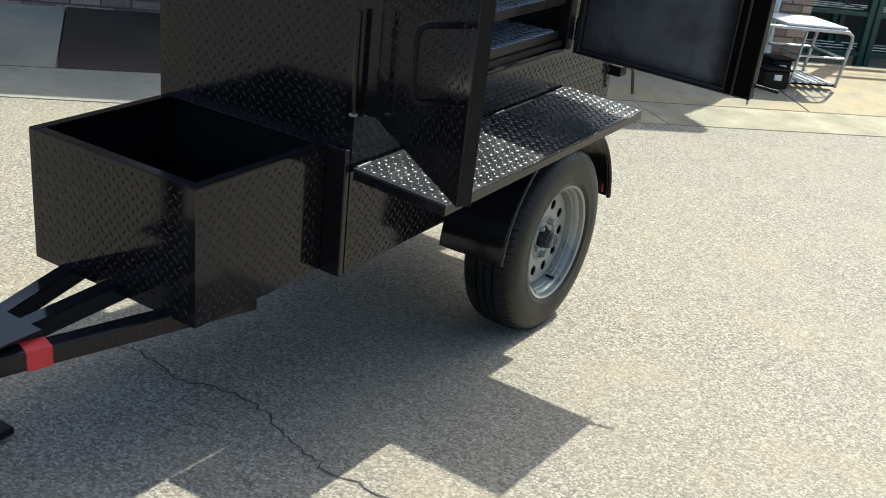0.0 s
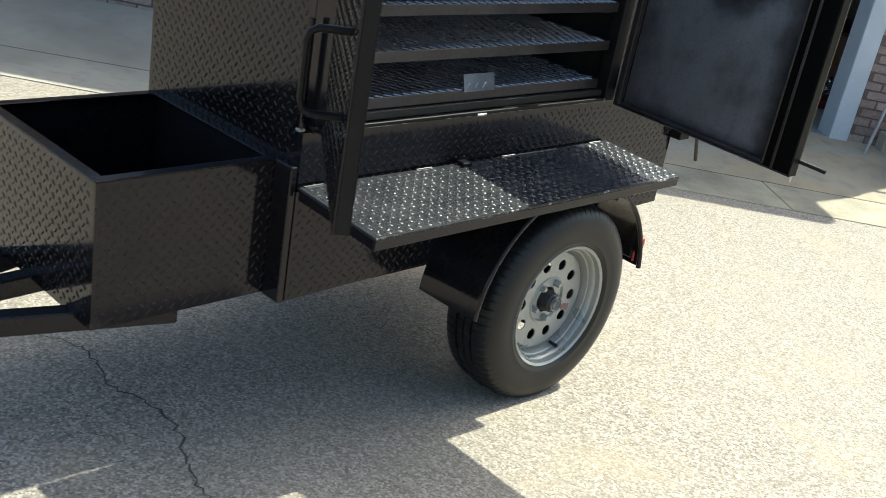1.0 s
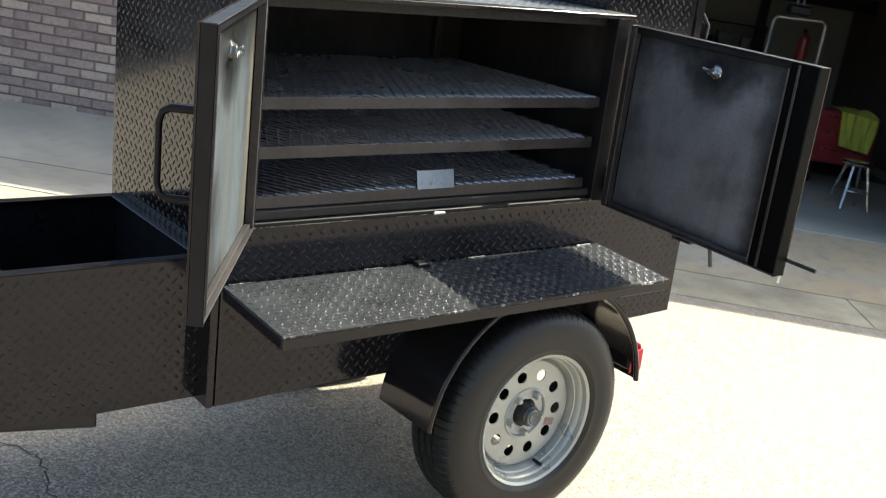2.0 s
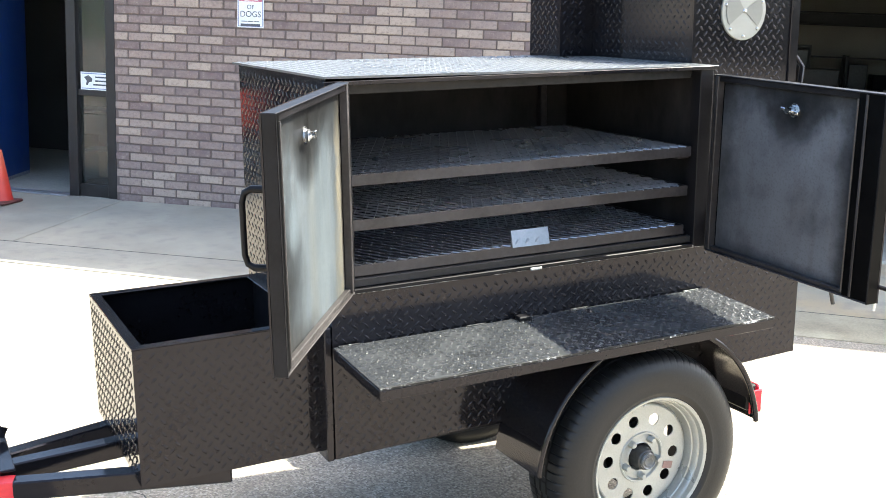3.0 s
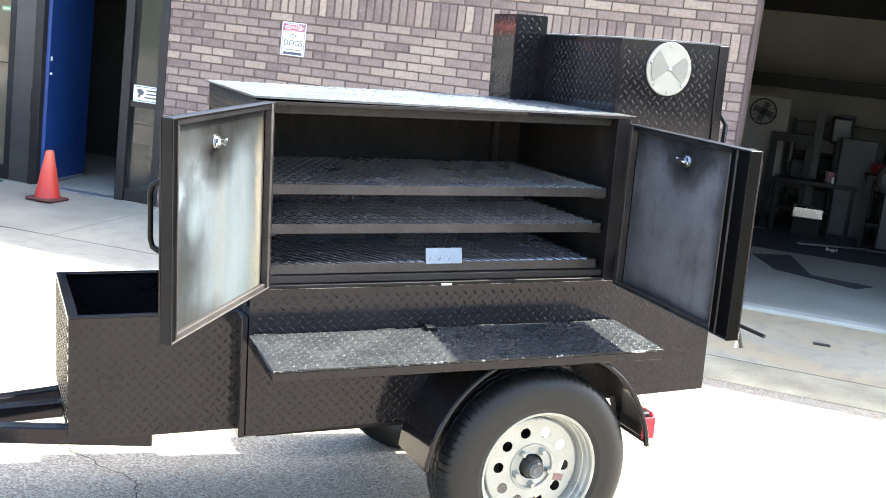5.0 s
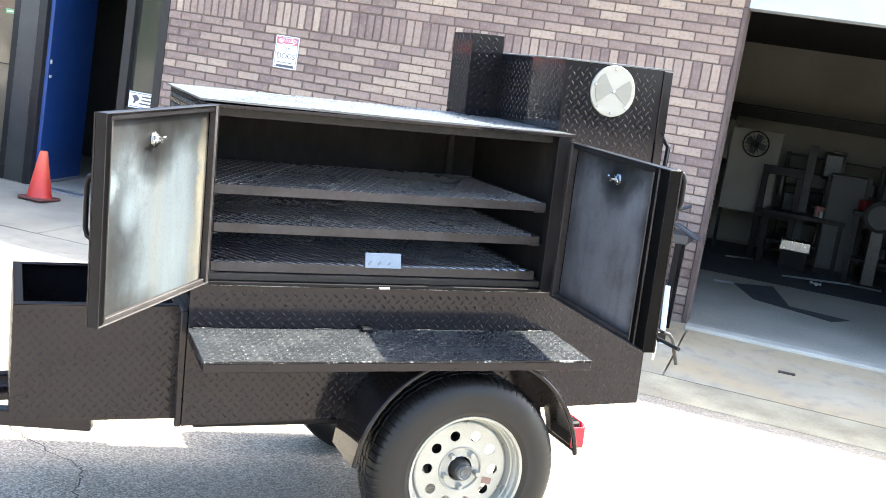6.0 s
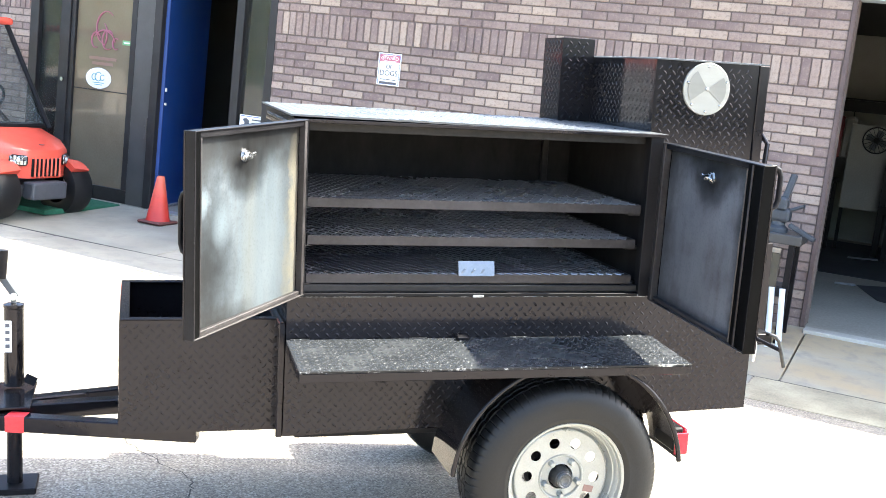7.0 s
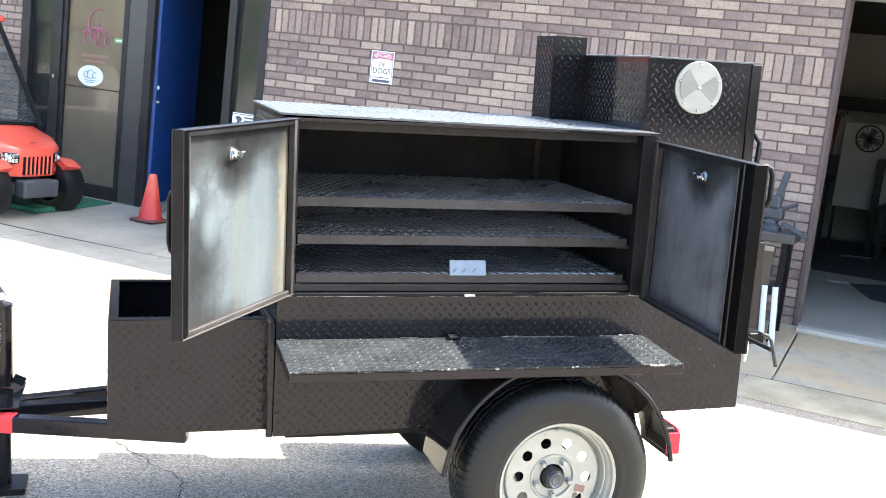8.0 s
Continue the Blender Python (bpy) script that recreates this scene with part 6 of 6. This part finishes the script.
part("pan", box((-0.2, -0.15, 0.0), (0.2, 0.15, 0.07), 0.012), SHOPRED, tray)
for k in range(16):
    x, y, z = random.uniform(-0.15, 0.15), random.uniform(-0.1, 0.1), 0.08 + 0.02 * (k % 6)
    a, r = random.uniform(0, 6.3), random.uniform(0.025, 0.055)
    if k % 2:
        ring = [(x + r * math.cos(q), y + r * math.sin(q) * math.cos(a), z + 0.03 + r * math.sin(q) * math.sin(a)) for q in [2 * math.pi * n / 18 for n in range(18)]]
        part("fitting", tube(ring, 0.011, 8, None, True), CHROME, tray, "", True)
    else:
        part("fitting", tube([(x, y, z), (x + 0.09 * math.cos(a), y + 0.09 * math.sin(a), z + 0.03)], 0.02, 12), CHROME, tray, "", True)


# ---- racks and hand cart past the building's end ----
def green_rack(u, y, turn, wide=0.95):
    r = thing("storage_rack", "dark green steel storage rack beside the building", "rack", WALL @ pose(u, y, 0.0, 0, 0, turn), "racks by the building")
    for x in (0.0, wide):
        for yy in (0.0, 0.5):
            part("upright", box((x - 0.03, yy - 0.03, 0), (x + 0.03, yy + 0.03, 1.9), 0.004), GREENSTEEL, r)
    for k in range(5):
        z = 0.18 + 0.36 * k
        for yy in (0.0, 0.5):
            part("shelf_beam", box((0.03, yy - 0.02, z - 0.04), (wide - 0.03, yy + 0.02, z), 0.003), GREENSTEEL, r)
        for yy in (0.1, 0.25, 0.4):
            part("shelf_rod", tube([(0.0, yy, z + 0.006), (wide, yy, z + 0.006)], 0.006, 6), GALV, r)
    return r


green_rack(4.1, 0.5, 0, 0.86)
green_rack(5.04, 0.5, 0)
green_rack(6.07, 0.5, 0)
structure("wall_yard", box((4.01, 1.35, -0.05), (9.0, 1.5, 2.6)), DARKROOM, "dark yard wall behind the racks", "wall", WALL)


def hand_cart(u, y):
    """A long pipe cart: two hoops, a tray over one end and a slatted deck under it."""
    c = thing("pipe_cart", "long galvanised pipe cart with a slatted deck", "hand cart", WALL @ pose(u, y, 0.062) @ Matrix.Diagonal((0.8, 1.0, 1.0, 1.0)))
    for yy in (0.0, 0.46):
        part("hoop", tube([(0.0, yy, 0.0), (0.055, yy, 0.4), (0.075, yy, 0.445), (0.12, yy, 0.465), (1.1, yy, 0.465), (1.15, yy, 0.44), (1.16, yy, 0.39), (1.1, yy, 0.03)], 0.015, 10), GALV, c, "", True)
        part("rail", tube([(0.62, yy, 0.26), (1.13, yy, 0.26)], 0.009, 8), GALV, c, "", True)
        part("upright", tube([(0.58, yy, 0.04), (0.64, yy, 0.46)], 0.011, 8), GALV, c, "", True)
    for x, z in ((0.64, 0.455), (1.12, 0.455), (0.62, 0.26), (1.13, 0.26)):
        part("cross_tube", tube([(x, 0.0, z), (x, 0.46, z)], 0.01, 8), GALV, c, "", True)
    for k in range(6):
        part("deck_slat", box((0.58 + 0.088 * k, 0.0, 0.05), (0.63 + 0.088 * k, 0.46, 0.065), 0.002), PVC, c)
    for yy in (0.03, 0.39):
        part("deck_frame", box((0.56, yy, 0.03), (1.12, yy + 0.04, 0.0495)), SATIN, c)
    part("top_tray", box((0.4, 0.0, 0.482), (1.08, 0.46, 0.5), 0.004), PVC, c, "white tray top")
    for n, (dx, dy, w, h) in enumerate(((0.36, 0.02, 0.11, 0.14), (0.5, 0.14, 0.09, 0.18))):
        b = thing("black_crate", "black plastic crate under the pipe cart", "crate", WALL @ pose(u + 0.8 * dx, y + dy, 0.068 + 0.017 * n), "crates by the building")
        part("shell", box((-w, -w, 0.0), (w, w, h), 0.012), SATIN, b)
        part("rim", box((-w - 0.01, -w - 0.01, h), (w + 0.01, w + 0.01, h + 0.015), 0.004), SATIN, b)
        part("label", box((-0.03, -w - 0.0125, h * 0.5), (0.03, -w - 0.0005, h * 0.8)), STICKER, b)
    return c


hand_cart(2.99, -0.72)
spout = thing("downpipe", "pale painted rain downpipe with an elbow on the brick pier", "downpipe", WALL)
part("pipe", tube([(3.56, -0.09, EAVE - 0.001), (3.56, -0.09, 0.5), (3.555, -0.095, 0.42), (3.535, -0.14, 0.34), (3.5, -0.2, 0.25), (3.47, -0.26, 0.19)], 0.06, 20), WHITEPOST, spout, "", True)
for z in (1.1, 2.2):
    part("strap", box((3.485, -0.154, z), (3.635, -0.0, z + 0.03), 0.003), GALV, spout)
stone = thing("concrete_block", "grey concrete splash block by the pier", "block", WALL)
part("block", box((3.18, -0.14, 0.09), (3.42, -0.004, 0.27), 0.01), SLAB, stone)
table = thing("folding_table", "pale metal leg table against the brick wall", "table", WALL)
part("top", box((-1.2, -0.5, 0.72), (-0.75, -0.12, 0.75), 0.006), PVC, table)
for x in (-1.15, -0.8):
    for y in (-0.46, -0.16):
        part("leg", tube([(x, y, 0.06), (x, y, 0.72)], 0.013, 8), GALV, table, "", True)
    part("stretcher", tube([(x, -0.46, 0.3), (x, -0.16, 0.3)], 0.009, 8), GALV, table, "", True)


# ---- bricks: every one in the running bond and the soldier course ----
COURSE, LONG, JOINT, FLUSH = 0.0677, 0.2032, 0.0095, 0.0


def brick_mesh(name, w, h):
    bm = box((0, 0.0, 0), (w, 0.05, h), 0.0035)
    me = bpy.data.meshes.new(name)
    bm.to_mesh(me)
    bm.free()
    me.materials.append(BRICK)
    return me


SOLDIER_Z = 1.832


def brick_places(u0, u1, z0, z1):
    """(u, z, width, height) of each brick of a wall between u0 and u1."""
    out, rows = [], []
    z = SOLDIER_Z - COURSE
    while z > z0 - COURSE:
        rows.append((z, False))
        z -= COURSE
    rows.append((SOLDIER_Z, True))
    z = SOLDIER_Z + 3 * COURSE
    while z < z1 - 0.02:
        rows.append((z, False))
        z += COURSE
    for z, soldier in rows:
        if soldier:
            n = round((u1 - u0) / COURSE)
            step = (u1 - u0) / n
            out += [(u0 + k * step, z, step - JOINT, 3 * COURSE - JOINT) for k in range(n)]
            continue
        odd = round((z - SOLDIER_Z) / COURSE) % 2
        u = u1 - (LONG / 2 if odd else 0)
        if odd:
            out.append((u + JOINT, z, LONG / 2 - JOINT, COURSE - JOINT))
        while u > u0 + 0.04:
            a = max(u - LONG, u0)
            out.append((a + (JOINT if a > u0 else 0), z, u - a - (JOINT if a > u0 else 0), COURSE - JOINT))
            u -= LONG
    return out


def lay(wall, places, near):
    """The bricks for which near holds become parts; the others one joined mesh."""
    shared, verts, faces, count = {}, [], [], 0
    for u, z, w, h in places:
        dy = random.uniform(-0.0018, 0.0018)
        if near(u, z) and count < 300:
            key = (round(w, 3), round(h, 3))
            if key not in shared:
                shared[key] = brick_mesh("brick", w, h)
            ob = new("brick", shared[key])
            ob.parent, ob.location = wall, (u, dy, z)
            count += 1
            continue
        b, k = 0.0035, len(verts)
        for x, y, zz in ((u, 0.0045, z), (u + w, 0.0045, z), (u + w, 0.0045, z + h), (u, 0.0045, z + h)):
            verts.append((x, y + dy + 0.006, zz))
        for x, zz in ((u + b, z + b), (u + w - b, z + b), (u + w - b, z + h - b), (u + b, z + h - b)):
            verts.append((x, dy, zz))
        faces += [(k + 4, k + 5, k + 6, k + 7), (k, k + 1, k + 5, k + 4), (k + 1, k + 2, k + 6, k + 5), (k + 2, k + 3, k + 7, k + 6), (k + 3, k, k + 4, k + 7)]
    if faces:
        me = bpy.data.meshes.new("brickwork")
        me.from_pydata(verts, [], faces)
        me.materials.append(BRICK)
        ob = tagged(new("brickwork", me), kind="stuff")
        ob.parent = wall


lay(wall_front, brick_places(FRONT_R, GAR_L - 0.036, 0.05, EAVE), lambda u, z: u > -2.6 and 1.0 < z < 2.4)
lay(wall_left, brick_places(-22.0, FRONT_L, 0.05, EAVE), lambda u, z: False)
lay(wall_pier, brick_places(GAR_R + 0.15, END, 0.1, EAVE), lambda u, z: False)
